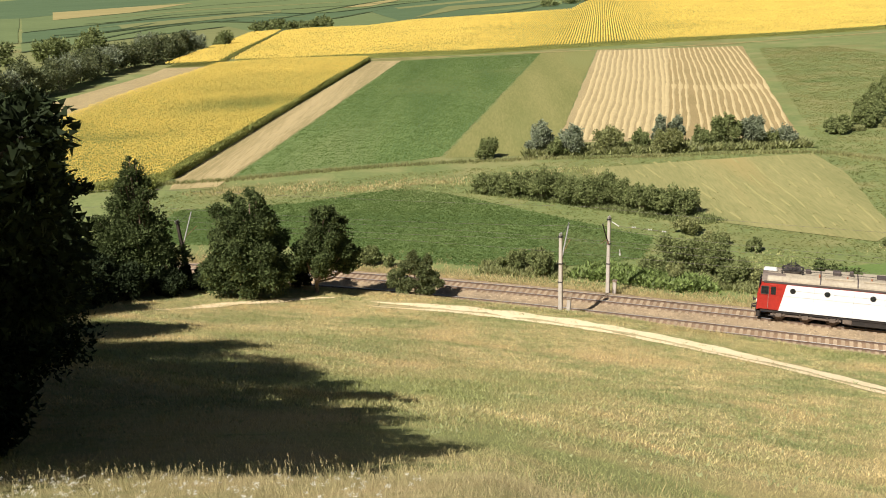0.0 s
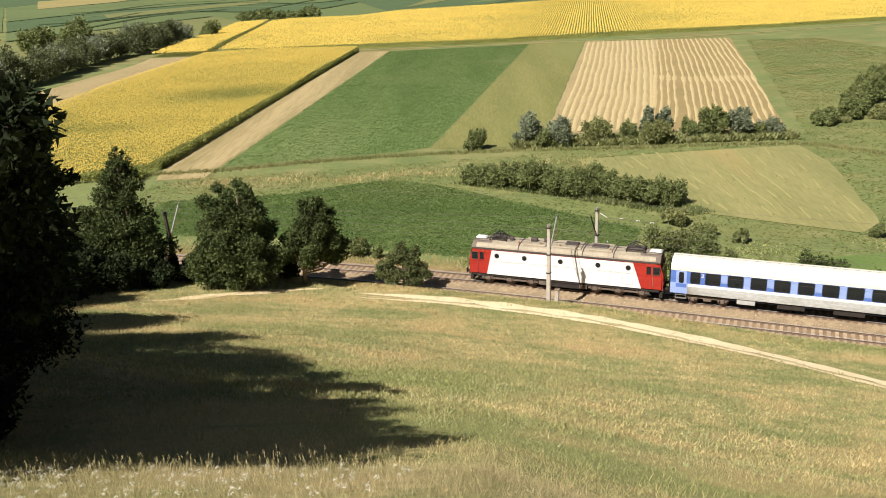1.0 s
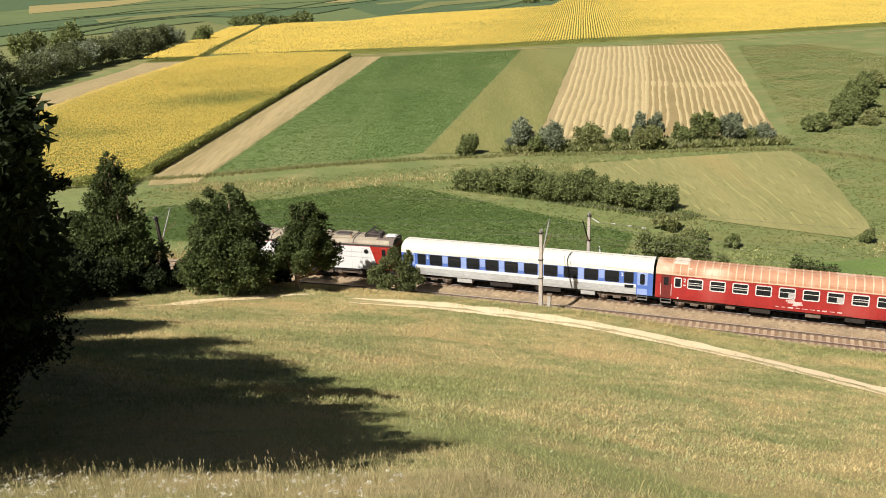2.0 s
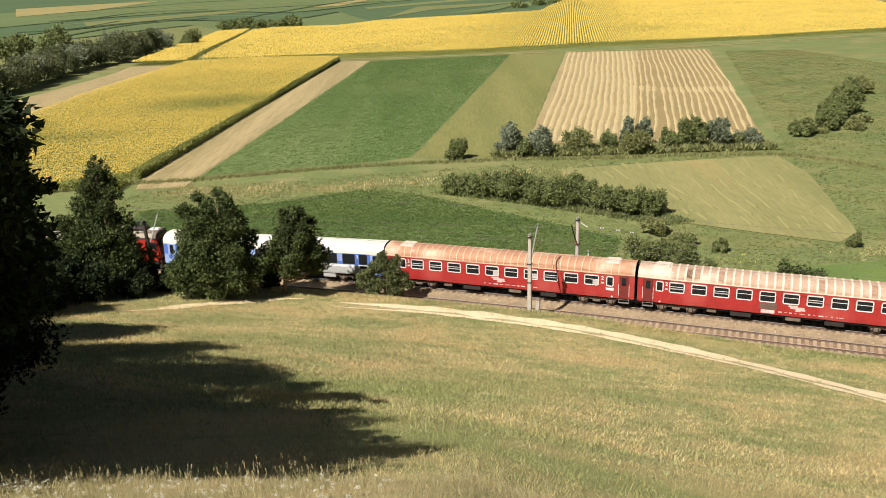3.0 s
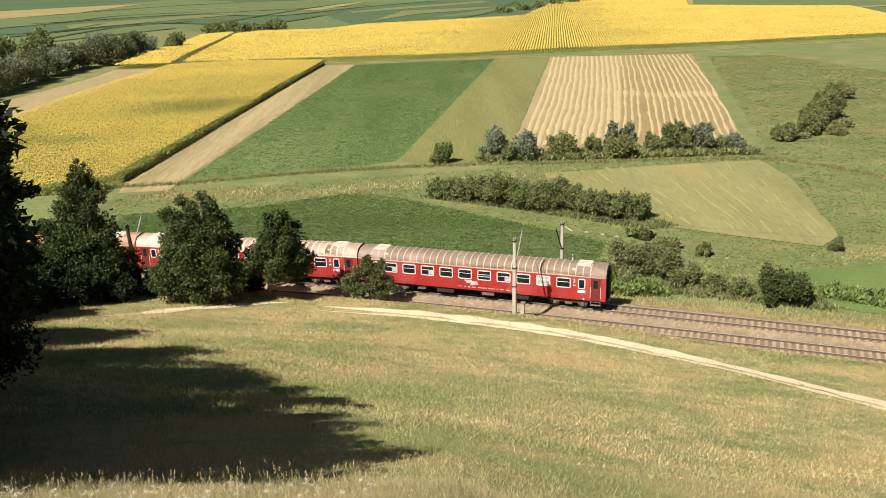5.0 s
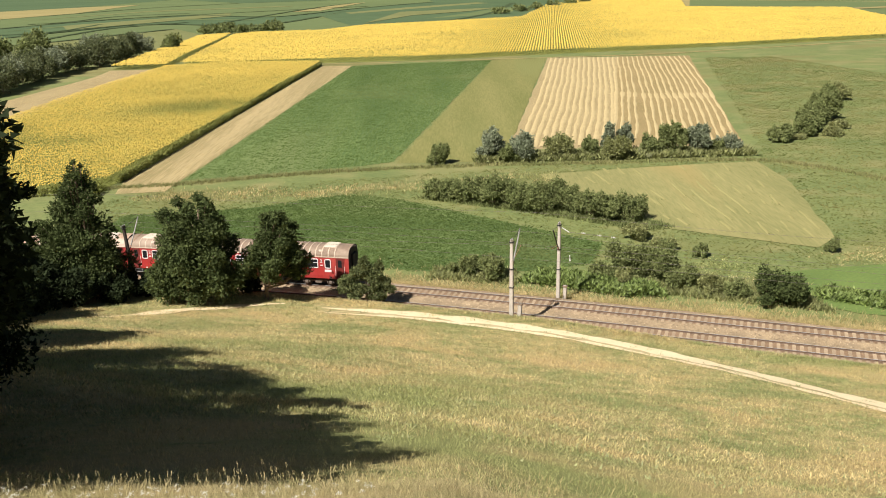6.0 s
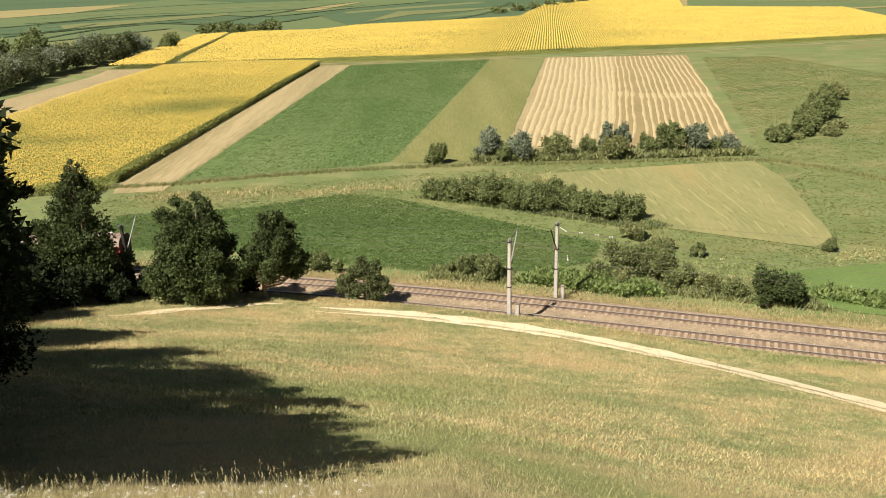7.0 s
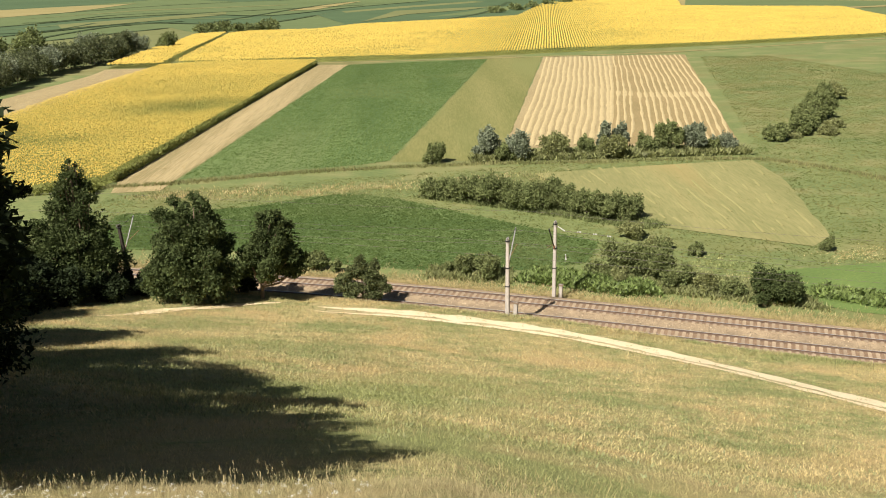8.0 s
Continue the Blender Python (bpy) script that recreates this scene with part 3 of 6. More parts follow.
def sunflowers(name, poly, row, step, angle, size, leaves, label, height=1.65):
    """A sunflower crop: rows of plants, each a tilted yellow head over a few leaves."""
    px, py = np.array(poly).T
    c = np.array([px.mean(), py.mean()])
    r = max(px.max() - px.min(), py.max() - py.min()) * 0.75
    a, b = np.meshgrid(np.arange(-r, r, row), np.arange(-r, r, step))
    a, b = a.ravel() + rng.normal(0, 0.09 * row, a.size), b.ravel() + rng.normal(0, step * 0.3, b.size)
    x, y = c[0] + a * math.cos(angle) - b * math.sin(angle), c[1] + a * math.sin(angle) + b * math.cos(angle)
    keep = inside(poly, x, y)
    x, y = x[keep], y[keep]
    k = len(x)
    dip = np.sin(x * 0.045 + y * 0.018) * np.sin(y * 0.05 - x * 0.03)
    sparse = np.exp(-(((x + 58) / 14) ** 2 + ((y - 204 - 0.3 * (x + 58)) / 10) ** 2)) + 0.6 * np.exp(-(((x + 74) / 9) ** 2 + ((y - 163) / 5) ** 2))
    h = height * (1 + 0.06 * rng.normal(size=k) + 0.10 * dip - 0.14 * sparse)
    top = np.stack([x, y, FIELD_Z + h], 1)
    # heads look towards the sun and a little up
    g = rng.normal(0, 0.36, (k, 3))
    face = np.stack([-0.45 + g[:, 0], -0.75 + g[:, 1], 0.75 + 0.6 * g[:, 2]], 1)
    face /= np.linalg.norm(face, axis=1)[:, None]
    u = np.cross(face, [0, 0, 1.0])
    u /= np.linalg.norm(u, axis=1)[:, None] + 1e-9
    w = np.cross(face, u)
    s = size * rng.uniform(0.75, 1.25, k)[:, None] * np.clip(1 - 0.85 * sparse * rng.uniform(0.5, 1.25, k), 0.15, 1)[:, None] * (1 - 0.35 * (rng.uniform(size=k) < 0.5 * (dip > 0.45)))[:, None]
    V = [np.stack([top + u * s, top + w * s, top - u * s], 1), np.stack([top - u * s, top - w * s, top + u * s], 1)]
    S = [np.zeros(2 * k, int)]
    for i in range(leaves):
        ang = rng.uniform(0, 6.283, k)
        d = np.stack([np.cos(ang), np.sin(ang), 0 * ang], 1)
        e = np.stack([-np.sin(ang), np.cos(ang), 0 * ang], 1)
        z = FIELD_Z + h * rng.uniform(0.25, 0.95, k)
        o = np.stack([x, y, z], 1)
        l, q = size * 1.9, size * 0.75
        V.append(np.stack([o + e * q * 0.9 + [0, 0, 0.05], o + d * l - [0, 0, 0.16], o - e * q * 0.9 + [0, 0, 0.05]], 1))
        S.append(np.ones(k, int))
    V = np.concatenate(V).reshape(-1, 3)
    return stuff(name, mesh_np(name, V, np.arange(len(V)).reshape(-1, 3), [M["head"], M["sun_leaf"]], np.concatenate(S)), label, "sunflowers")


sunflowers("sunflower_crop", SUN_NEAR, 0.70, 0.21, -0.05, 0.125, 3, "dense blooming yellow sunflowers in a large field")
sunflowers("sunflower_crop", SUN_SMALL, 0.9, 0.6, -0.05, 0.30, 2, "narrow strip of blooming yellow sunflowers")
sunflowers("sunflower_crop", SUN_FAR, 1.0, 0.6, -0.12, 0.27, 2, "broad distant belt of blooming yellow sunflowers")

# the crop's leafy edge along the bare strip
p = np.array([tuple(q) for q in smooth_line([(-41.4, 301.0), (-46.0, 225.0), (-51.2, 134.0), (-53.0, 129.8), (-62.0, 126.2), (-84.0, 124.0)], 0.12)])
p = np.repeat(p, 5, 0) + rng.normal(0, 0.16, (len(p) * 5, 2))
v, f = tufts(p, FIELD_Z + rng.uniform(0.0, 1.15, len(p)), 0.32, 0.24, 2, 0.9, 0.1)
stuff("sunflower_stems", mesh_np("sunflower_stems", v, f, [M["sun_leaf"]]), "leafy green stems at the edge of the sunflowers", "sunflowers")

# the green crops have leafy tops
for poly, count, hh in ((DARK_GREEN, 32000, 0.075), (GREEN, 36000, 0.075)):
    p = scatter(poly, count)
    v, f = tufts(p, np.full(len(p), FIELD_Z + 0.04), hh, 0.24, 3, 1.5, 0.28)
    stuff("alfalfa_crop", mesh_np("alfalfa_crop", v, f, [M["crop_leaf"]]), "leafy green alfalfa standing knee high", "crop")
VALLEY = [(-60, 101), (-12, 99), (30, 84), (66, 64), (110, 80), (150, 150), (110, 300), (88, 300), (55, 150), (-48, 126)]
p = scatter(VALLEY, 62000)
p = p[~(inside(DARK_GREEN, p[:, 0], p[:, 1]) | inside(STUBBLE, p[:, 0], p[:, 1]))]
v, f = tufts(p, np.full(len(p), FIELD_Z), 0.09, 0.22, 3, 1.6, 0.3)
stuff("valley_grass", mesh_np("valley_grass", v, f, [M["grass_green"]]), "rough green and yellow grass on the valley floor", "grass")

# ---- dirt path down the meadow ----
PATH_LINE = [(-30.0, 60.5), (-26.8, 64.0), (-23.3, 68.4), (-18.0, 71.9), (-11.2, 71.2), (-4.2, 69.9), (0.6, 68.4), (5.2, 66.6), (9.6, 64.5), (13.7, 62.2), (17.4, 59.6), (20.6, 56.5), (23.1, 53.0), (25.3, 49.6), (26.7, 47.4), (30.5, 40.0), (34.0, 30.0)]


def path_strip(off, width, pts=PATH_LINE):
    line = smooth_line(pts)
    v = []
    for i, q in enumerate(line):
        d = (line[min(i + 1, len(line) - 1)] - line[max(i - 1, 0)]).normalized()
        nrm = Vector((d.y, -d.x))
        o = off + 0.12 * noise.noise(Vector((i * 0.09, off, 0)))
        w = width * (1 + 0.9 * noise.noise(Vector((i * 0.22, off * 5, 3))))
        w *= min(1.0, 0.08 + i / 14, 0.08 + (len(line) - 1 - i) / 14)
        for k in range(4):
            r = q + nrm * (o + 0.1 * noise.noise(Vector((i * 0.7, off, k * 9))) + w * (k / 3 - 0.5))
            v.append((r.x, r.y, 0))
    v = np.array(v)
    v[:, 2] = ground(v[:, 0], v[:, 1]) + 0.045
    f = [(4 * i + k, 4 * i + k + 1, 4 * i + k + 5, 4 * i + k + 4) for i in range(len(line) - 1) for k in range(3)]
    return v, f


RUT = PATH_LINE[4:]
for i, (o, w, mk) in enumerate(((-0.42, 1.5, "dirt"), (1.0, 0.55, "dirt"), (0.4, 0.6, "rut"))):
    v, f = path_strip(o, w, RUT)
    if mk == "rut":
        v[:, 2] -= 0.015
    tagged(new("path_%d" % (i + 1), mesh_np("path", v, f, [M[mk]], None, True)), "pale dry dirt wheel rut in the meadow" if mk == "dirt" else "worn earth between two wheel ruts", "path", kind="structure")
v, f = path_strip(0.3, 2.2, [(-27.5, 63.2), (-25.5, 66.2), (-22.5, 69.6), (-19.0, 71.9), (-15.8, 73.0), (-14.2, 73.2)])
v[:, 2] += 0.01
tagged(new("path_4", mesh_np("path", v, f, [M["dirt"]], None, True)), "bare eroded pale earth under the trees", "path", kind="structure")

# ---- railway ----


def ribbon(name, s0, s1, step, section, mat, label, category, kind):
    """A strip along the tracks with the cross section given as (off, z)."""
    v, f = [], []
    k = len(section)
    for i, s in enumerate(np.arange(s0, s1, step)):
        for off, z in section:
            x, y, _ = along(s, off)
            v.append((x, y, z + (0.03 * noise.noise(Vector((x * 1.3, y * 1.3, 0))) if mat is M["ballast"] else 0)))
        if i:
            f += [((i - 1) * k + j, (i - 1) * k + j + 1, i * k + j + 1, i * k + j) for j in range(k - 1)]
    return mesh_np(name, v, f, [mat], None, True)


tagged(new("ballast", ribbon("ballast", -60, 240, 0.6, [(-3.4, -1.0), (-1.9, -0.24), (-1.3, -0.2), (1.3, -0.2), (1.7, -0.27), (2.4, -0.30), (2.75, -0.21), (5.35, -0.21), (5.9, -0.28), (6.6, -0.75)], M["ballast"], "", "", "")),
       "brownish grey ballast bed under two tracks", "ballast", kind="structure")
# loose stones on the bed
k = 16000
s = rng.uniform(-50, 75, k)
o = np.concatenate([rng.uniform(-2.4, 6.2, k)])
p = np.array([along(a, b)[:2] for a, b in zip(s, o)])
r = rng.uniform(0.03, 0.075, k)
base = np.array([[1, 0, 0], [-0.5, 0.87, 0], [-0.5, -0.87, 0], [0, 0, 1.1]])
tw = rng.uniform(0, 6.28, k)
rot = np.stack([np.stack([np.cos(tw), -np.sin(tw), 0 * tw], 1), np.stack([np.sin(tw), np.cos(tw), 0 * tw], 1), np.stack([0 * tw, 0 * tw, 1 + 0 * tw], 1)], 1)
v = (np.einsum("kij,vj->kvi", rot, base) * r[:, None, None] + np.stack([p[:, 0], p[:, 1], np.full(k, -0.235) - 0.55 * np.clip(np.abs(o - 1.9) - 3.7, 0, 1)], 1)[:, None, :]).reshape(-1, 3)
f = (np.arange(k)[:, None, None] * 4 + np.array([[0, 1, 3], [1, 2, 3], [2, 0, 3]])[None]).reshape(-1, 3)
stuff("ballast_stones", mesh_np("ballast_stones", v, f, [M["stone"]]), "loose crushed stones on the track bed", "gravel")


def sleeper_mesh():
    bm = bmesh.new()
    for y0, y1, z in ((-1.25, -0.45, -0.15), (0.45, 1.25, -0.15), (-0.46, 0.46, -0.158)):
        add_box(bm, -0.14, 0.14, y0, y1, z - 0.12, z)
    for y in (-0.75, 0.75):
        add_box(bm, -0.1, 0.1, y - 0.19, y + 0.19, -0.16, -0.138)
    me = bpy.data.meshes.new("sleeper")
    bm.to_mesh(me)
    bm.free()
    me.materials.append(M["sleeper"])
    return me


for i, off in enumerate((0.0, 4.05)):
    tagged(new("ballast_%d" % (i + 2), ribbon("rusty_bed", -60, 240, 0.6, [(off - 1.05, -0.188), (off - 0.3, -0.183), (off + 0.3, -0.183), (off + 1.05, -0.188)], M["rust_bed"], "", "", "")), "rust-stained ballast between and beside the rails", "ballast", kind="structure")
SLEEPER = sleeper_mesh()
RAIL_SECTION = [(-0.07, -0.15), (-0.07, -0.135), (-0.012, -0.12), (-0.012, -0.045), (-0.036, -0.035), (-0.036, -0.004), (0.036, -0.004), (0.036, -0.035), (0.012, -0.045), (0.012, -0.12), (0.07, -0.135), (0.07, -0.15)]
for off, label in ((0.0, "railway track with rusty rails on concrete sleepers"), (4.05, "second railway track beside the grassy bank")):
    track = thing("railway_track", Matrix(), label, "railway track", "railway tracks")
    for side in (-0.755, 0.755):
        part("rail", ribbon("rail", -60, 240, 1.5, [(off + side + a, z) for a, z in RAIL_SECTION], M["rail"], "", "", ""), None, track, "rusty steel rail")
        part("rail_head", ribbon("rail_head", -60, 240, 1.5, [(off + side - 0.034, 0.0), (off + side + 0.034, 0.0)], M["rail_top"], "", "", ""), None, track, "polished running surface of the rail, part of its gleam in the colour")
    for i in range(262):
        x, y, a = along(-52 + i * 0.6, off)
        o = part("sleeper", SLEEPER, None, track)
        o.matrix_basis = pose(x, y, 0.0, 0, 0, 180 - math.degrees(a) + rng.normal(0, 0.4))

# ---- catenary ----


def pole(s, off, side, height, label, mast="concrete", lean=0.0):
    """A concrete mast with a bracket towards its track. side: +1 when the bracket reaches away from the camera."""
    x, y, a = along(s, off)
    z = float(ground(x, y)) - 0.2
    p = thing("catenary_pole", pose(x, y, z, 0, lean, -math.degrees(a)), label, "catenary pole", "catenary poles")
    bm = bmesh.new()
    made = bmesh.ops.create_cone(bm, cap_ends=True, segments=4, radius1=0.26, radius2=0.18, depth=height, matrix=Matrix.Translation((0, 0, height / 2)) @ Matrix.Rotation(radians(45), 4, "Z"))
    bmesh.ops.bevel(bm, geom=[e for e in bm.edges if abs(e.verts[0].co.z - e.verts[1].co.z) > 1], offset=0.04, segments=1, affect="EDGES")
    part("mast", bm, M[mast], p, "weathered mast")
    d = side
    part("bracket_tube", rod((0, d * 0.16, height - 2.65), (0, d * 2.9, height + 0.1), 0.06), M["steel"] if side > 0 else M["dark_steel"], p, "steel bracket tube")
    part("top_stay", rod((0, d * 0.16, height - 0.25), (0, d * 2.9, height + 0.1), 0.02), M["dark_steel"], p)
    part("registration_arm", rod((0, d * 0.75, height - 2.0), (0, d * 3.4, height - 1.55), 0.022), M["insulator"], p, "thin rusty registration arm")
    for nm, q, r in (("insulator", (0, d * 0.22, height - 2.58), (0, d * 0.62, height - 2.18)), ):
        bm = bmesh.new()
        A, B = Vector(q), Vector(r)
        for i in range(6):
            c = A.lerp(B, (i + 0.5) / 6)
            bmesh.ops.create_cone(bm, cap_ends=True, segments=10, radius1=0.085, radius2=0.055, depth=0.05, matrix=Matrix.Translation(c) @ (B - A).to_track_quat("Z", "Y").to_matrix().to_4x4())
        part(nm, bm, M["insulator"], p, "ribbed brown insulator")
    for zz in (height - 2.65, height - 0.25, height * 0.42):
        part("clamp", box(-0.2, 0.2, -0.2, 0.2, zz - 0.05, zz + 0.05, bevel=0.015), M["dark_steel"], p)
    bm = bmesh.new()
    add_box(bm, -0.04, 0.04, -0.45, 0.3, height - 0.02, height + 0.05)
    part("cap_bar", bm, M["steel"], p)
    return p


pole(19.9, 6.35, 1, 7.45, "weathered grey concrete catenary mast beside the dirt path")
pole(17.7, -3.2, -1, 8.0, "tall concrete catenary mast standing in the weeds")
pole(58.2, 6.35, 1, 6.6, "thin dark catenary mast among the trees", "dark_brown", -4.0)
pole(-29.0, 6.35, 1, 7.75, "concrete catenary mast further along the line")
pole(-33.0, -3.2, -1, 8.0, "concrete catenary mast on the valley side")
# feeder insulators on the mast in the weeds
x, y, a = along(17.7, -3.2)
z = float(ground(x, y)) - 0.2
fe = thing("feeder_bracket", pose(x, y, z, 0, 0, -math.degrees(a)), "steel feeder arm with white insulators on a mast", "bracket")
part("arm", rod((0.1, 0.0, 7.6), (0.9, 0.2, 7.05), 0.05), M["porcelain"], fe, "pale slanting arm")
for i, (dx, zz) in enumerate(((2.1, 7.05), (3.6, 6.95), (4.9, 6.85))):
    bm = bmesh.new()
    for j in range(3):
        add_rod(bm, (dx + j * 0.13, 0.2, zz), (dx + j * 0.13 + 0.07, 0.2, zz), 0.09, 0.05)
    part("insulator", bm, M["porcelain"], fe, "white porcelain insulator string")
part("feeder_wire", rod((0.9, 0.2, 7.05), (5.3, 0.2, 6.85), 0.018), M["wire"], fe)
part("drop_insulator", rod((1.05, 0.2, 4.2), (1.0, 0.2, 4.75), 0.09, 0.05), M["porcelain"], fe, "single white insulator")
part("stay_wire", rod((0.0, 0.0, 4.5), (1.05, 0.2, 4.45), 0.015), M["wire"], fe)
# short posts beside the masts
for s, off, h in ((19.2, 6.3, 1.75), (17.05, -3.0, 1.7)):
    x, y, a = along(s, off)
    z = float(ground(x, y)) - 0.15
    st = thing("concrete_post", pose(x, y, z, 0, 2, -math.degrees(a)), "short weathered concrete post beside a mast", "post", "anchor posts")
    part("shaft", box(-0.17, 0.17, -0.17, 0.17, 0, h, bevel=0.03), M["concrete"], st)
    part("top_cap", box(-0.22, 0.22, -0.22, 0.22, h - 0.12, h, bevel=0.02), M["bark"], st, "dark worn cap")
# wires
for off, z0, sag in ((0.0, 5.5, 0.0), (4.05, 5.5, 0.0), (0.0, 6.75, 0.75), (4.05, 6.75, 0.75), (-3.6, 7.6, 0.5)):
    cu = bpy.data.curves.new("wire", "CURVE")
    cu.dimensions, cu.bevel_depth = "3D", 0.009
    sp = cu.splines.new("POLY")
    ss = np.arange(-58, 112, 3.0)
    sp.points.add(len(ss) - 1)
    for q, s in zip(sp.points, ss):
        x, y, _ = along(s, off)
        u = ((s - 20.0) % 48) / 48
        q.co = (x, y, z0 - sag * 4 * u * (1 - u), 1)
    cu.materials.append(M["wire"])
    tagged(new("overhead_wire", cu), "thin copper overhead wire above the tracks", "wire", "overhead wires")

# ---- trees and bushes ----


def leaf_mesh(name, blobs, count, size, mat, flat=0.3, shell=0.35):
    """Leaves as small pointed blades, spread through the outer part of each blob (x, y, z, rx, ry, rz)."""
    B = np.array(blobs, float)
    w = B[:, 3] * B[:, 4] + B[:, 3] * B[:, 5] + B[:, 4] * B[:, 5]
    i = rng.choice(len(B), count, p=w / w.sum())
    d = rng.normal(size=(count, 3))
    d /= np.linalg.norm(d, axis=1)[:, None]
    r = shell + (1.04 - shell) * rng.uniform(size=count) ** 0.8
    # knots of leaves with gaps between
    knot = np.array([noise.noise(Vector(q)) for q in (d * B[i, 3:].mean(1)[:, None] * 1.1 + i[:, None] * 7.7)])
    r = r + 0.55 * knot
    c = B[i, :3] + d * B[i, 3:] * r[:, None]
    u = d * 0.8 + rng.normal(0, 0.55, (count, 3)) + [0, 0, flat]
    u /= np.linalg.norm(u, axis=1)[:, None] + 1e-9
    v = np.cross(u, rng.normal(size=(count, 3)))
    v /= np.linalg.norm(v, axis=1)[:, None] + 1e-9
    s = size * rng.uniform(0.55, 1.45, count)[:, None]
    sag = np.array([0, 0, -0.25]) * s
    V = np.stack([c - u * s * 0.7 - v * s * 0.55, c - u * s * 0.5 + v * s * 0.6, c + u * s * 1.0 + sag], 1).reshape(-1, 3)
    return mesh_np(name, V, np.arange(count * 3).reshape(-1, 3), [mat])


def trunk_mesh(height, radius, limbs, lean=(0, 0)):
    """A tapered, slightly crooked trunk with limbs given as (start height, end x, y, z, radius)."""
    bm = bmesh.new()
    p = Vector((0, 0, -0.4))
    k = 7
    for i in range(k):
        t = (i + 1) / k
        q = Vector((lean[0] * t + 0.08 * math.sin(i * 2.1) * radius * 4, lean[1] * t + 0.08 * math.cos(i * 1.7) * radius * 4, -0.4 + (height + 0.4) * t))
        add_rod(bm, p, q, radius * (1.25 if i == 0 else 1 - 0.75 * i / k), radius * (1 - 0.75 * t), 9)
        p = q
    for h, x, y, z, r in limbs:
        a = Vector((lean[0] * h / height, lean[1] * h / height, h))
        b = Vector((x, y, z))
        m = a.lerp(b, 0.55) + Vector((0, 0, -0.12 * (b - a).length))
        add_rod(bm, a, m, r, r * 0.7, 7)
        add_rod(bm, m, b, r * 0.7, r * 0.25, 7)
    return bm


def tree(x, y, height, blobs, count, size, mat, label, trunk_r=0.2, name="tree", category="tree", group="", z=None, bark=None):
    """blobs: crown masses relative to the foot."""
    z = float(ground(x, y)) if z is None else z
    t = thing(name, pose(x, y, z), label, category, group)
    limbs = [(max(0.4, min(b[2] * 0.45, height * 0.5)), b[0], b[1], b[2], trunk_r * 0.5) for b in blobs]
    part("trunk", trunk_mesh(height * 0.8, trunk_r, limbs), bark or M["bark"], t, "rough brown trunk with limbs")
    part("crown", leaf_mesh("crown", blobs, count, size, mat), None, t, "uneven leafy crown")
    return t


def crown(height, radius, base, k, seed, top=0.75, squash=1.0, spread=0.62, lump=1.0):
    """Crown masses from a plain outline: wide at about a third, narrowing upwards."""
    g = random.Random(seed)
    out = [(0, 0, base + (height - base) * 0.45, radius * 0.62, radius * 0.62 * squash, (height - base) * 0.42)]
    for i in range(k):
        t = (i + 0.5) / k
        z = base + (height - base) * (0.08 + 0.86 * t)
        env = radius * (1 - max(0.0, t - 0.3) / 0.7 * top) * (0.72 + 0.28 * min(1, t / 0.2))
        a = i * 2.399 + g.uniform(-0.5, 0.5)
        r = env * (spread + (0.3 * g.uniform(-0.6, 1.0) if lump < 1 else 0.0))
        b = (env * g.uniform(0.38, 0.52) + 0.1) * lump
        out.append((r * math.cos(a), r * math.sin(a) * squash, z, b, b, b * g.uniform(0.75, 1.0)))
    return out


# wood edge beside the railway
tree(-32.6, 75.5, 13.0, crown(13.2, 2.2, 6.6, 24, 1, top=0.85, lump=0.75) + [(bx - 1.5, by, bz, rx, ry, rz) for bx, by, bz, rx, ry, rz in crown(7.6, 4.9, 0.4, 34, 41, top=0.5, lump=0.62)] + [(0.9, -0.6, 3.4, 2.3, 2.2, 2.4), (-2.6, 0.0, 3.6, 2.5, 2.2, 2.4), (-1.0, -1.0, 5.2, 2.4, 2.2, 1.8), (1.8, -0.4, 6.4, 1.3, 1.3, 1.5), (-1.4, 0, 7.6, 1.6, 1.6, 1.6)], 46000, 0.15, M["leaf_tree"], "tall dark green tree with a narrow top beside the railway", 0.28, group="wood edge trees")
tree(-40.0, 74.0, 9.0, crown(9.4, 4.0, 0.6, 26, 9, lump=0.8), 18000, 0.2, M["leaf_mid"], "leafy green tree at the wood edge", 0.25, group="wood edge trees")
# low tree whose near-black leaf colour stands for shade
tree(-36.5, 70.0, 6.0, crown(6.0, 3.0, 0.5, 20, 10, lump=0.8), 12000, 0.18, M["leaf_shaded"], "low tree at the wood edge, shade put into its leaf colour", 0.15, group="wood edge trees")
tree(-22.1, 73.4, 9.0, crown(9.9, 4.4, 0.3, 54, 2, top=0.48, lump=0.55) + [(2.3, -0.8, 2.4, 2.0, 1.8, 1.9), (-2.3, -0.8, 2.4, 2.0, 1.8, 1.9), (0.4, -1.2, 6.2, 2.0, 1.8, 2.1)], 44000, 0.15, M["leaf_tree"], "broad dense dark green tree beside the railway", 0.3, group="wood edge trees")
tree(-16.5, 74.7, 8.0, [(bx * 0.8 + 1.3, by, bz + 0.2, rx, ry, rz) for bx, by, bz, rx, ry, rz in crown(8.5, 3.15, 1.6, 40, 17, top=0.55, lump=0.56)] + [(-0.6, 0.1, 4.2, 1.3, 1.2, 1.2), (3.2, 0.3, 2.9, 1.0, 1.0, 0.9), (2.2, 0.4, 3.6, 1.4, 1.3, 1.2)], 26000, 0.14, M["leaf_tree"], "rounded dark green tree with a pale bare trunk", 0.22, group="wood edge trees")
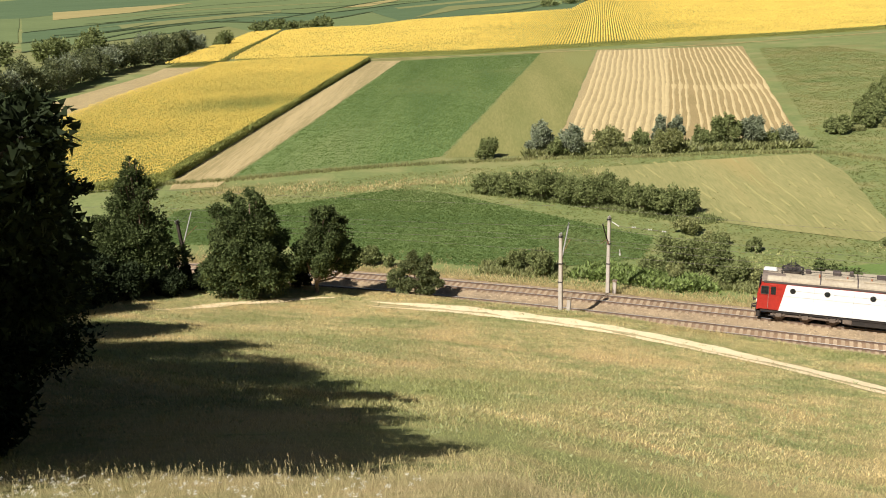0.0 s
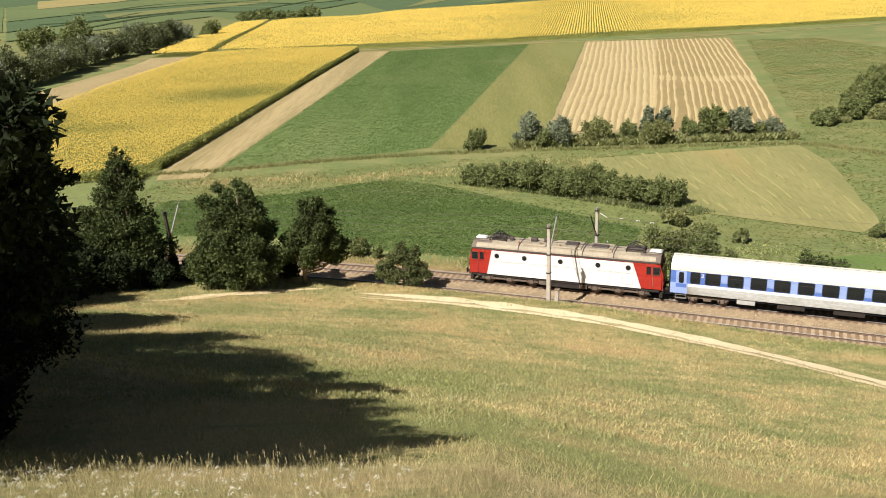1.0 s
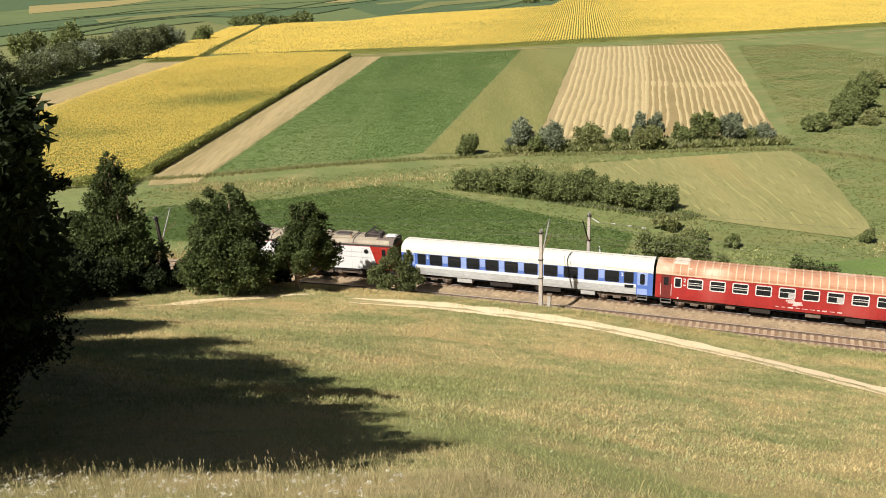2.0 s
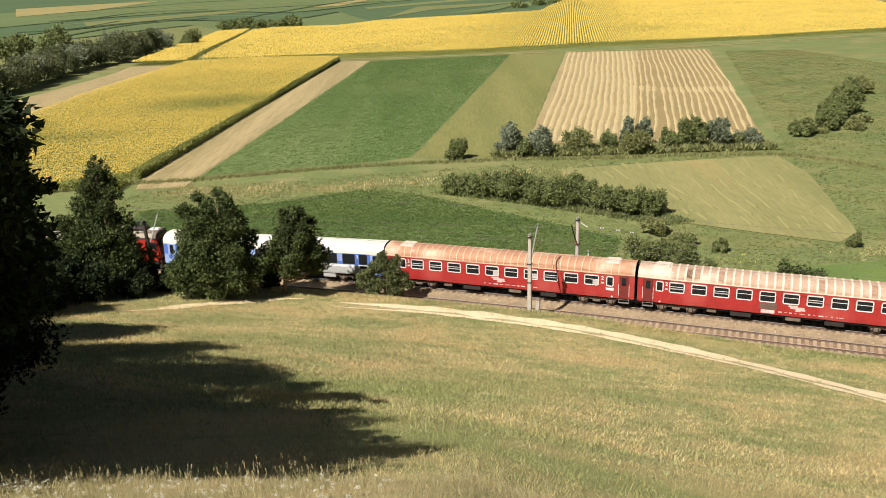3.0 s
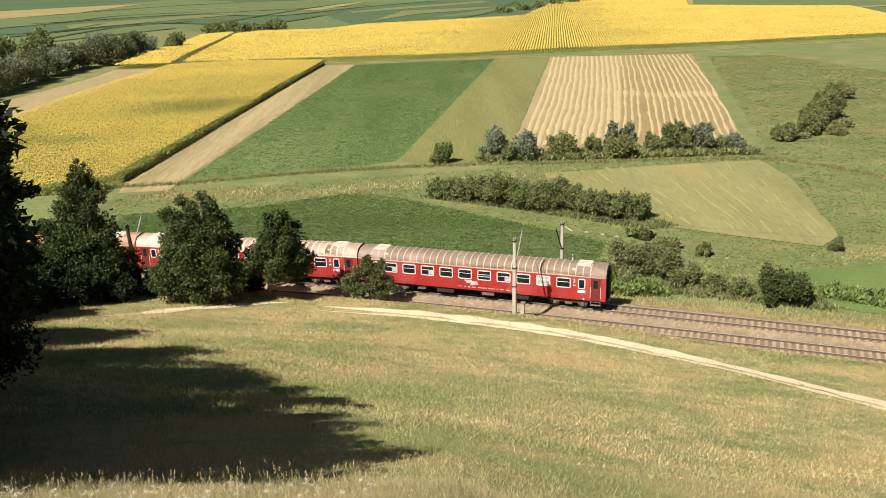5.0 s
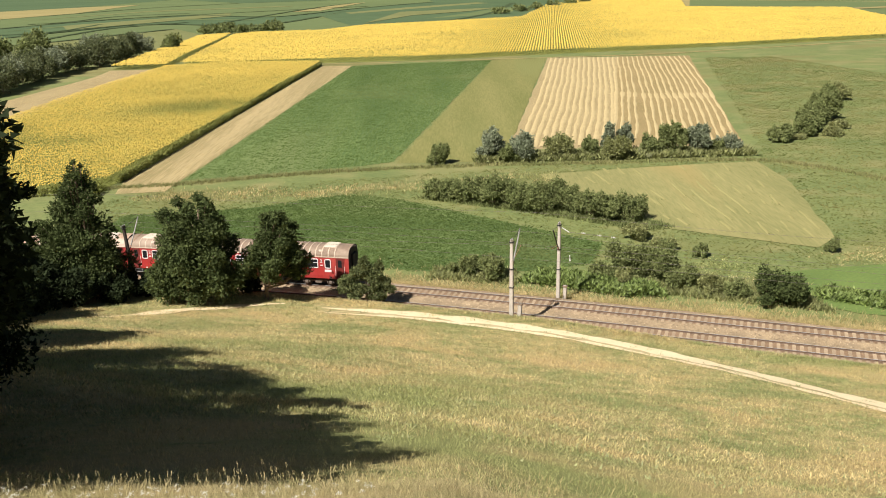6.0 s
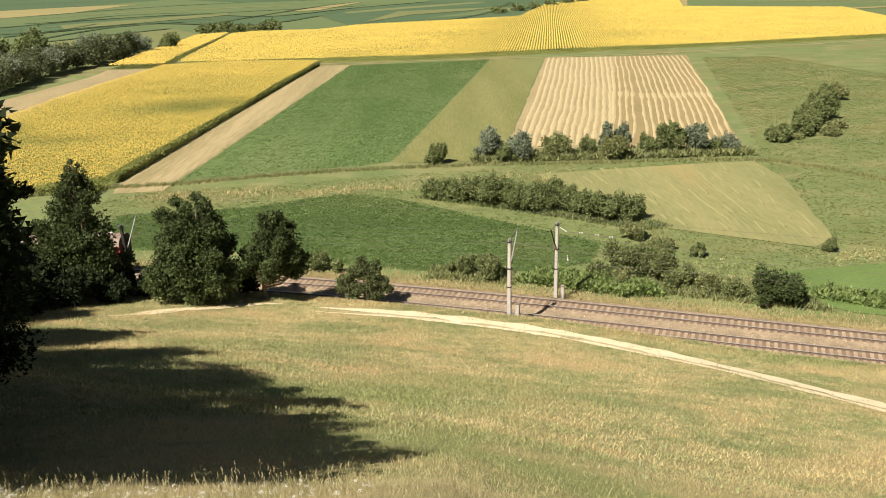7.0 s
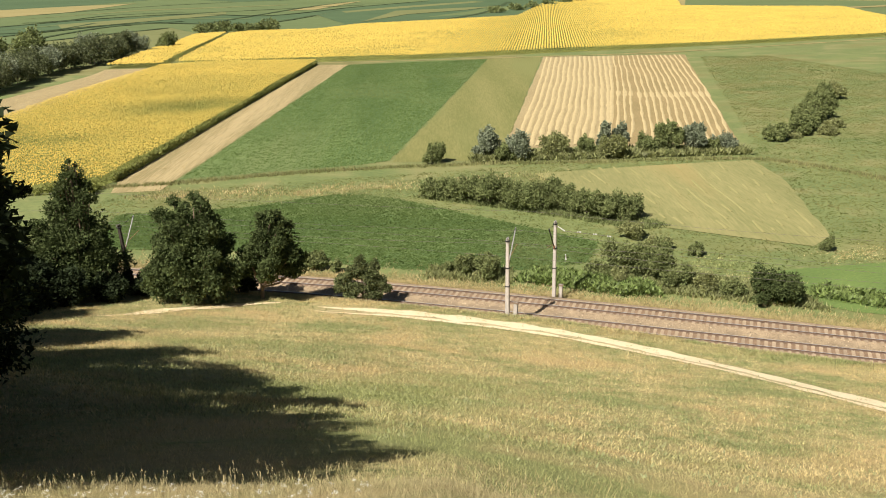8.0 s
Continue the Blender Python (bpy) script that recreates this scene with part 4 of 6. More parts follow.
tree(-7.6, 76.6, 4.2, [(bx * 1.22, by, bz * 1.18, rx * 1.12, ry * 1.1, rz * 1.1) for bx, by, bz, rx, ry, rz in [(-1.3, 0, 1.7, 0.9, 0.9, 0.7), (-0.6, 0, 2.5, 0.7, 0.7, 0.6), (0.5, 0, 2.2, 0.95, 0.9, 0.8), (-0.1, 0, 3.3, 0.45, 0.45, 0.7), (1.4, 0.1, 1.5, 0.75, 0.7, 0.6), (1.05, 0, 3.0, 0.4, 0.4, 0.7), (-0.3, -0.2, 1.3, 0.8, 0.8, 0.5), (1.9, 0, 1.1, 0.4, 0.4, 0.4), (0.6, 0.2, 1.2, 0.7, 0.7, 0.4), (-1.9, 0, 1.2, 0.45, 0.45, 0.4), (-0.9, -0.3, 0.8, 0.7, 0.7, 0.4), (0.9, -0.3, 0.7, 0.8, 0.7, 0.4), (0.0, 0, 2.9, 0.6, 0.6, 0.5)]], 10500, 0.13, M["leaf_young"], "small irregular leafy tree at the edge of the track bed", 0.1, name="bush", category="bush", z=0.3)

# wood at the meadow's side, its shade put into near-black leaves and bark
tree(-20.6, 28.6, 11.2, crown(11.6, 4.8, 1.2, 28, 4, top=0.5) + [(4.6, -1.6, 9.6, 1.2, 1.0, 0.6), (6.0, -2.2, 8.7, 0.9, 0.8, 0.35), (7.4, -2.6, 8.4, 0.8, 0.7, 0.3), (5.2, -1.8, 7.4, 1.2, 1.0, 0.5), (3.6, -1.0, 10.8, 1.2, 1.1, 0.7), (3.1, 2.4, 7.1, 1.2, 1.1, 1.0), (4.5, -0.2, 8.0, 1.1, 1.0, 0.9), (5.0, -0.4, 8.9, 0.8, 0.8, 0.6), (2.7, 2.0, 4.4, 1.4, 1.4, 1.3), (4.9, -1.5, 6.2, 1.6, 1.3, 1.0), (5.2, -1.6, 4.2, 1.7, 1.5, 1.2), (4.8, -1.2, 2.4, 1.7, 1.6, 1.2)], 105000, 0.105, M["leaf_shaded"], "large walnut tree on the slope throwing a broad shadow, its own shade in the leaf colour", 0.4, group="slope trees", bark=M["dark_brown"])
tree(-24.2, 36.8, 10.2, crown(10.6, 4.4, 0.4, 24, 7, top=0.5) + [(4.8, -2.6, 9.2, 0.7, 0.7, 0.6), (4.3, -1.9, 7.8, 1.1, 1.0, 0.8), (3.6, -0.9, 6.3, 1.2, 1.2, 0.9), (4.2, -1.0, 5.0, 1.3, 1.2, 0.8)], 48000, 0.12, M["leaf_shaded"], "leafy tree lower on the slope, shade put into its leaf colour", 0.3, group="slope trees", bark=M["dark_brown"])
tree(-29.4, 46.8, 8.4, crown(8.6, 4.2, 0.2, 18, 12, top=0.45), 18000, 0.2, M["leaf_shaded"], "low leafy tree at the foot of the slope, shade put into its leaf colour", 0.2, group="slope trees", bark=M["dark_brown"])
# trees mostly out of view, placed to cast the slope's shadow and darken its trees
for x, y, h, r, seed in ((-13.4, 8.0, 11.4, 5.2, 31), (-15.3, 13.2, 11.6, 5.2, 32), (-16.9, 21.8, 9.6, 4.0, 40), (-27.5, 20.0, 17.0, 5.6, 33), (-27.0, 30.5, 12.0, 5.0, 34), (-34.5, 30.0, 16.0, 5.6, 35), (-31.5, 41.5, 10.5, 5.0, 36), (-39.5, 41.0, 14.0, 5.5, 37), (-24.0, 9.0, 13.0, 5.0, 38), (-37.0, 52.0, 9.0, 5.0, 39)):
    # extra boughs set where they close gaps in the cast shadow
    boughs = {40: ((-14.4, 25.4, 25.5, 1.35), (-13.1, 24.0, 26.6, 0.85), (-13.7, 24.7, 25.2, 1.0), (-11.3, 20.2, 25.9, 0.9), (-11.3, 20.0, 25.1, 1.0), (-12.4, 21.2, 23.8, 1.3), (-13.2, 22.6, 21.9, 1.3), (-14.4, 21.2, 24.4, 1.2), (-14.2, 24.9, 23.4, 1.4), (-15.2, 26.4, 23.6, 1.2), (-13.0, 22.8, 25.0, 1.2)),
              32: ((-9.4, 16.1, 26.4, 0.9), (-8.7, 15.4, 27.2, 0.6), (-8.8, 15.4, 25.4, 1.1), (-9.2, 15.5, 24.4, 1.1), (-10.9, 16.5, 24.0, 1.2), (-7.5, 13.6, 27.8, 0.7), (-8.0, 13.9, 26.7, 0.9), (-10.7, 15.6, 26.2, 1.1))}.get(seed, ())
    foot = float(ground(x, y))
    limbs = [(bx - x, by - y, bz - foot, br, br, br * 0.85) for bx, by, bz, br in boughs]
    tree(x, y, h, crown(h, r, 0.4, 18, seed, top=0.6) + limbs, (40000 + 9000 * len(limbs)) if limbs else 20000, 0.115 if limbs else 0.14, M["leaf_shaded"], "near-black leafy tree, mostly out of view, placed to shade the meadow", 0.3, group="slope trees", bark=M["dark_brown"])

# bushes along and beyond the railway

def bush(x, y, h, w, mat, seed, label, n=None, size=None, group="", category="bush", stems=True):
    g = random.Random(seed)
    blobs = [(0, 0, h * 0.42, w * 0.3, w * 0.28, h * 0.36)]
    for i in range(12):
        a = i * 2.4 + g.uniform(-0.6, 0.6)
        r = w * 0.42 * g.uniform(0.35, 1.0)
        b = w * g.uniform(0.09, 0.2)
        top = h * (0.95 - 0.75 * (r / (w * 0.42)) ** 2 * g.uniform(0.4, 1.0))
        blobs.append((r * math.cos(a), r * math.sin(a), top * g.uniform(0.45, 0.9), b, b, min(top * 0.45, b * g.uniform(1.0, 1.9))))
    n = n or int(min(9000, 320 * w * h + 250))
    return tree(x, y, h * 0.7, blobs, n, size or 0.2, mat, label, 0.03 + 0.012 * h, name="bush", category=category, group=group)


# hedge along the stubble field
for x, y, h, w, m, lab in ((-1.0, 143.2, 4.2, 4.4, "leaf_mid", "solitary round green bush in the fields"), (8.0, 146.0, 7.0, 5.0, "leaf_grey", "tall grey-green willow bush in a hedge"), (12.5, 145.0, 5.2, 6.5, "leaf_grey", "weeping grey-green willow bush in a hedge"), (10.5, 143.5, 3.2, 4, "leaf_mid", "low green bush under willows"),
                           (19.0, 146.5, 5.5, 5.5, "leaf_olive", "round olive green bush in a field hedge"), (24.6, 147.5, 4.0, 4.0, "leaf_mid", "small dark bush in the hedge"), (28.2, 148.0, 7.4, 3.4, "leaf_grey", "slim grey-leaved young tree in a hedge"), (31.0, 149.0, 7.6, 3.2, "leaf_grey", "slim grey-leaved young tree in a hedge"), (28.6, 144.0, 5.2, 6.0, "leaf_olive", "broad olive green bush in a hedge"),
                           (35.0, 147.5, 4.0, 4.5, "leaf_mid", "dark green bush in the hedge"), (38.6, 147.2, 6.6, 6.0, "leaf_mid", "broad dark green bush in a hedge"), (43.5, 147.8, 7.2, 5.0, "leaf_grey", "tall grey-green bush in a hedge"), (48.5, 148.2, 4.0, 5.0, "leaf_grey", "low spreading grey-green bush"), (46.3, 147.4, 2.8, 3, "leaf_mid", "low green bush in the hedge")):
    bush(x, y, h * 0.9, w, M[m], int(x * 10), lab, size=0.20, group="field hedge", n=int(520 * w * h ** 0.5))
for x, y, h, w, m, lab in ((60.3, 156.0, 3.6, 4.6, "leaf_mid", "solitary dark bush in the rough pasture"), (67.3, 161.5, 4.4, 5.2, "leaf_mid", "dense dark bush in the rough pasture"), (69.4, 166.0, 5.6, 5.6, "leaf_mid", "dark bush in a short row across the pasture"), (73.5, 172.0, 6.2, 6.4, "leaf_mid", "tall dark bush in the rough pasture"),
                           (77.8, 179.0, 6.4, 6.6, "leaf_mid", "tall spreading bush in the pasture"), (82.5, 190.0, 5.4, 6.5, "leaf_mid", "dark bush at the far end of a row"), (91.0, 203.0, 3.4, 6.0, "leaf_olive", "low olive bush in the pasture"), (71.5, 160.5, 1.6, 4.5, "leaf_olive", "low pale brambles under the bushes"), (76.0, 168.0, 1.6, 4.0, "leaf_olive", "low pale brambles beside the bushes"), (64.5, 158.5, 0.9, 3.5, "leaf_olive", "low weeds between two bushes")):
    bush(x, y, h, w, M[m], int(x * 7), lab, size=0.24, group="pasture bushes", n=int(520 * w * h ** 0.5))
# rank growth at the hedge's foot
p = scatter([(5.0, 142.6), (52.0, 144.5), (52.0, 148.5), (30.0, 149.5), (6.0, 147.5)], 2600)
v, f = tufts(p, np.full(len(p), FIELD_Z) + rng.uniform(0, 0.5, len(p)), 0.75, 0.3, 4, 0.8, 0.3)
stuff("hedge_weeds", mesh_np("hedge_weeds", v, f, [M["leaf_olive"]]), "rank olive weeds along the foot of a hedge", "weeds")
# thicket in the ditch
g = random.Random(3)
for i in range(17):
    t = i / 16
    x, y = -1.0 + 24.5 * t, 121.5 - 15.0 * t + g.uniform(-1.2, 1.2)
    h = (1.8 + 2.7 * math.sin(math.pi * (0.10 + t * 0.72)) ** 0.7) * g.uniform(0.88, 1.15)
    bush(x, y, h, 4.2 + g.uniform(-0.5, 0.8), M["leaf_mid"], 100 + i, "dense dark green shrub in the ditch thicket", size=0.17, group="ditch thicket", n=3600)
for i in range(6):
    t = i / 5
    bush(9.5 + 14.0 * t, 118.5 - 9 * t, 2.6 + g.uniform(-0.3, 0.5), 4.0, M["leaf_mid"], 140 + i, "leafy green shrub in the ditch thicket", size=0.17, group="ditch thicket", n=2800)
# lineside scrub
for x, y, h, w, m, lab in ((2.2, 88.0, 2.4, 3.2, "leaf_mid", "green shrub by the railway fence line"), (4.8, 86.6, 2.9, 3.6, "leaf_mid", "dark green shrub by the railway"), (0.6, 88.6, 1.4, 2.2, "leaf_mid", "low green shrub by the railway"),
                           (16.6, 86.0, 2.2, 3.4, "leaf_mid", "dark green lineside shrub by the rails"), (19.0, 86.2, 4.2, 5.0, "leaf_mid", "tall dark green lineside shrub"), (21.8, 85.4, 4.3, 5.0, "leaf_mid", "broad dark green lineside shrub"), (23.6, 83.2, 2.4, 4.2, "leaf_mid", "low spreading green shrub by the rails"), (26.0, 81.6, 2.0, 3.8, "leaf_olive", "low olive lineside shrub by the rails"), (28.0, 80.2, 1.7, 3.2, "leaf_mid", "low green lineside shrub by the rails"), (18.0, 84.0, 2.0, 3.2, "leaf_olive", "olive green lineside shrub by the rails"),
                           (31.5, 77.9, 3.9, 5.2, "leaf_tree", "dense round dark bush beside the railway"), (32.6, 78.2, 2.6, 3.6, "leaf_tree", "round dark bush beside the railway"),
                           (28.2, 92.4, 2.3, 1.9, "leaf_mid", "slim young bush in the meadow"), (43.1, 93.2, 2.1, 1.7, "leaf_mid", "slim young bush in the meadow"), 
                           (-13.6, 90.6, 2.6, 3.0, "leaf_mid", "dark green bush behind the tracks"), (-11.7, 89.6, 1.6, 1.8, "leaf_mid", "low green bush behind the tracks"), (22.5, 99.5, 2.6, 3.5, "leaf_olive", "pale flowering shrub in rank weeds"), (24.5, 94.5, 1.6, 4, "leaf_olive", "rank olive weeds beside the scrub")):
    bush(x, y, h, w, M[m], int(x * 13 + y), lab, size=0.14, group="lineside scrub", n=int(720 * w * h ** 0.6))
# woods in the distance, seen at the sunflowers' far end
g = random.Random(8)
for i in range(22):
    t = i / 21
    bush(-123 + 5 * t - 6 * g.random() - 5 * (1 - t), 186 + 168 * t, g.uniform(9, 13), g.uniform(10, 14), M["leaf_grey" if i % 4 == 1 else "leaf_far"], 200 + i, "large far tree in a dark row beyond the stubble", size=0.36, group="distant trees", category="tree", n=4200)
for i in range(9):
    bush(-150 - 9 * i, 330 + g.uniform(-15, 25), g.uniform(9, 13), g.uniform(12, 16), M["leaf_mid"], 230 + i, "large far tree in a dark row", size=0.7, group="distant trees", category="tree", n=1600)
for i in range(7):
    bush(-122 + 6.2 * i, 462 + 5 * g.random(), g.uniform(5, 7), 9, M["leaf_mid"], 260 + i, "dark far bush between the fields", size=0.6, group="distant trees", n=700)
bush(-112, 372, 8, 9, M["leaf_mid"], 270, "dark far tree beyond the sunflower strip", size=0.6, group="distant trees", n=1200)
for i in range(6):
    bush(38 + 15 * i, 600 + 25 * i, 5, 14, M["leaf_mid"], 280 + i, "dark far bush along a field edge", size=0.8, group="distant trees", n=500)
for i in range(10):
    bush(-420 + 48 * i, 1150 + 10 * i, 12, 50, M["leaf_mid"], 290 + i, "far belt of trees at the valley's end", size=1.6, group="distant trees", category="tree", n=600)

# ---- grasses ----
HILL = [(-40, 62), (-26, 75.5), (-8, 75.5), (8, 70.5), (26, 64), (52, 54), (48, 20), (20, 14), (6, 14), (-30, 16)]
p = scatter(HILL, 125000)
z = ground(p[:, 0], p[:, 1])
line = np.array([tuple(q) for q in smooth_line(RUT, 1.0)])
dist = np.min(np.hypot(p[:, None, 0] - line[None, :, 0], p[:, None, 1] - line[None, :, 1]), axis=1)
keep = (dist > 0.85 + 0.85 * rng.uniform(size=len(dist))) & (z > -0.3)
p, z = p[keep], z[keep]
near = p[:, 1] < 27
v, f = tufts(p[~near], z[~near] - 0.02, 0.14, 0.026, 6, 0.8, 0.19)
v2, f2 = tufts(p[near], z[near] - 0.02, 0.11, 0.009, 12, 0.9, 0.2)
v, f = np.concatenate([v, v2]), np.concatenate([f, f2 + len(v)])
stuff("meadow_grass", mesh_np("meadow_grass", v, f, [M["grass_dry"]]), "dry yellowish meadow grass on the slope", "grass")
patch = np.array([noise.noise(Vector((x * 0.11, y * 0.2, 7.0))) for x, y in p[::3]])
q, zq = p[::3][patch > 0.02], z[::3][patch > 0.02]
v, f = tufts(q, zq - 0.02, 0.21, 0.013, 3, 0.4, 0.18)
stuff("dry_stalks", mesh_np("dry_stalks", v, f, [M["grass_bank"]]), "pale dry grass stalks in patches on the meadow", "grass")
# broad-leaved weeds
p = scatter(HILL, 2600)
z = ground(p[:, 0], p[:, 1])
z, p = z[p[:, 1] > 23], p[p[:, 1] > 23]
v, f = tufts(p[z > 0.8], z[z > 0.8], 0.11, 0.06, 10, 1.1, 0.15)
stuff("meadow_weeds", mesh_np("meadow_weeds", v, f, [M["weed_pale"]]), "low green weeds scattered in the meadow", "weeds")
# scorched patches in the pasture
for poly, count in (([(25.5, 87.5), (31.0, 86.5), (33.0, 89.5), (28.0, 90.5)], 260), ([(41.5, 90.0), (56.0, 91.5), (56.0, 94.5), (44.0, 92.6)], 420)):
    p = scatter(poly, count)
    p = p + rng.normal(0, 1.3, p.shape)
    v, f = tufts(p, ground(p[:, 0], p[:, 1]), 0.13, 0.10, 4, 1.2, 0.3)
    stuff("dry_patch", mesh_np("dry_patch", v, f, [M["grass_dry"]]), "scorched straw-coloured patch of grass", "grass")
# shrubs added as dark fill below the trees, shade put into their leaves
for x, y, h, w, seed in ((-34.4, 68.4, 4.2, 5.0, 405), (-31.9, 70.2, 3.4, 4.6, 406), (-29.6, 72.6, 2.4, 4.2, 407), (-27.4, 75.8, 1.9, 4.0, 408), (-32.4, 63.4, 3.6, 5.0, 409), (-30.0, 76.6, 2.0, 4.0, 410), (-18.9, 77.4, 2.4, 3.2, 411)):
    bush(x, y, h, w, M["leaf_shaded"], seed, "undergrowth added beneath the railway trees, shade put into its leaf colour", size=0.17, group="wood edge trees", n=4500)
# two bushes added over lit ground, painted as dark as the shade there
bush(-32.5, 60.0, 5.0, 6.0, M["leaf_shaded"], 401, "low bush added at the wood's edge, shade put into its leaf colour", size=0.22, group="wood edge trees", n=5000)
bush(-36.5, 64.5, 6.0, 7.0, M["leaf_shaded"], 402, "bush added at the wood's edge, shade put into its leaf colour", size=0.22, group="wood edge trees", n=6000)
# rank growth at the foot of the scrub and the thicket
for k, (poly, count) in enumerate((([(14.5, 83.5), (30.0, 78.0), (36.0, 75.5), (35.0, 80.5), (24.0, 88.5), (15.5, 88.5)], 3000), ([(-4.0, 121.0), (10.0, 113.0), (24.0, 103.0), (28.0, 104.0), (22.0, 112.0), (4.0, 123.0)], 4200), ([(-2.0, 87.0), (7.0, 84.8), (7.0, 89.0), (-1.0, 90.5)], 900))):
    p = scatter(poly, count)
    v, f = tufts(p, ground(p[:, 0], p[:, 1]), 0.5, 0.16, 4, 0.7, 0.25)
    stuff("scrub_weeds", mesh_np("scrub_weeds", v, f, [M["leaf_olive"] if k != 1 else M["leaf_mid"]]), "rank weeds and brambles at the foot of shrubs", "weeds")
# tall grass on the banks of the line
for sign, k, mk, lab, tall in ((1, 17000, "grass_dry", "mixed green and dry grass on the bank before the track", 0.24), (-1, 17000, "grass_bank", "straw-coloured tall grass behind the track", 0.34)):
    st = rng.uniform(-55, 80, k)
    o = 6.0 + rng.exponential(0.9, k) if sign > 0 else -3.2 - rng.exponential(1.3, k)
    p = np.array([along(a, b)[:2] for a, b in zip(st, o)])
    v, f = tufts(p, ground(p[:, 0], p[:, 1]), tall, 0.035, 5, 0.6, 0.14)
    stuff("bank_grass", mesh_np("bank_grass", v, f, [M[mk]]), lab, "grass")
# leafy weeds at the mast
p = scatter([(7.5, 85.2), (17.5, 80.6), (21.5, 80.2), (20.0, 83.5), (10.5, 88.0)], 2600)
z = ground(p[:, 0], p[:, 1])
v, f = tufts(p, z + rng.uniform(0.0, 0.75, len(p)), 0.38, 0.26, 4, 0.9, 0.18)
stuff("lineside_weeds", mesh_np("lineside_weeds", v, f, [M["weed"]]), "rank light green weeds round a mast", "weeds")
p = scatter([(35, 79.5), (58, 66), (58, 69), (38, 82)], 1800)
v, f = tufts(p, ground(p[:, 0], p[:, 1]) + rng.uniform(0, 0.4, len(p)), 0.35, 0.2, 4, 0.9, 0.2)
stuff("lineside_weeds", mesh_np("lineside_weeds", v, f, [M["weed"]]), "light green weeds at the field's edge", "weeds")
# foreground: tall grass and white umbels close to the camera
p = scatter([(-12, 5), (-9, 12.5), (-3, 11), (2, 9.5), (8, 8.5), (9, 3.5), (0, 3)], 52000)
v, f = tufts(p, ground(p[:, 0], p[:, 1]) - 0.02, 0.085, 0.0026, 5, 0.8, 0.05)
stuff("foreground_grass", mesh_np("foreground_grass", v, f, [M["grass_near"]]), "tall dry grass with seed heads near the lens", "grass")
p = scatter([(-12, 5.5), (-9, 12), (-3, 10.6), (1.5, 9.0), (2, 5), (0, 4)], 900)
v, f = tufts(p, ground(p[:, 0], p[:, 1]), 0.26, 0.004, 2, 0.3, 0.03)
vh, fh = [], []
for q in v.reshape(-1, 3, 3)[:, 2]:
    for j in range(5):
        c = q + rng.normal(0, 0.006, 3) - [0, 0, 0.013 * j]
        b = len(vh)
        vh += [c + [-0.004, 0, 0], c + [0, -0.004, -0.01], c + [0.004, 0, 0], c + [0, 0.004, 0.014]]
        fh += [(b, b + 1, b + 2), (b, b + 2, b + 3)]
stuff("seed_stalks", mesh_np("seed_stalks", np.concatenate([v, np.array(vh)]), np.concatenate([f, np.array(fh) + len(v)]), [M["grass_near"]]), "tall seed stalks rising above the grass", "grass")
p = scatter([(-8.5, 6.5), (-6.5, 10.2), (-3.5, 9.4), (-0.5, 8.0), (-1, 6), (-4, 5.5)], 260)
z = ground(p[:, 0], p[:, 1])
vh, fh = [], []
for (x, y), zz in zip(p, z):
    h = rng.uniform(0.10, 0.22)
    for j in range(11):
        a, r = rng.uniform(0, 6.28), rng.uniform(0, 0.034)
        c = np.array([x + r * math.cos(a), y + r * math.sin(a), zz + h + rng.normal(0, 0.008)])
        b = len(vh)
        vh += [c + [-0.007, 0, 0], c + [0, -0.007, 0.003], c + [0.007, 0, 0], c + [0, 0.007, 0.003]]
        fh.append((b, b + 1, b + 2, b + 3))
stuff("white_umbels", mesh_np("white_umbels", vh, fh, [M["petal"]]), "white umbel flowers in the near grass", "flowers")

# ---- train ----


def loft(section, x0, x1, closed=False):
    """A length of a cross section given as (y, z), from x0 to x1, with end caps."""
    bm = bmesh.new()
    A = [bm.verts.new((x0, y, z)) for y, z in section]
    B = [bm.verts.new((x1, y, z)) for y, z in section]
    k = len(section)
    for i in range(k if closed else k - 1):
        j = (i + 1) % k
        bm.faces.new((A[i], A[j], B[j], B[i]))
    bm.faces.new(A[::-1])
    bm.faces.new(B)
    bmesh.ops.recalc_face_normals(bm, faces=bm.faces[:])
    return bm


def roof_curve(w, z0, z1, n=14):
    """The arch of a roof from one eave to the other."""
    return [(w * math.copysign(abs(math.cos(math.pi * i / n)) ** 0.75, math.cos(math.pi * i / n)), z0 + (z1 - z0) * math.sin(math.pi * i / n) ** 0.8) for i in range(n + 1)]


def rounded(w, h, r, n=3):
    out = []
    for cx, cz, a0 in ((w / 2 - r, h / 2 - r, 0), (-w / 2 + r, h / 2 - r, 90), (-w / 2 + r, -h / 2 + r, 180), (w / 2 - r, -h / 2 + r, 270)):
        for i in range(n + 1):
            a = radians(a0 + 90 * i / n)
            out.append((cx + r * math.cos(a), cz + r * math.sin(a)))
    return out


def plate(w, h, r, depth, n=3):
    """A rounded plate in the x-z plane, its face at y = depth."""
    bm = bmesh.new()
    o = rounded(w, h, r, n)
    F = [bm.verts.new((x, depth, z)) for x, z in o]
    B = [bm.verts.new((x, -0.01, z)) for x, z in o]
    bm.faces.new(F)
    for i in range(len(o)):
        j = (i + 1) % len(o)
        bm.faces.new((F[i], B[i], B[j], F[j]))
    bmesh.ops.recalc_face_normals(bm, faces=bm.faces[:])
    return bm


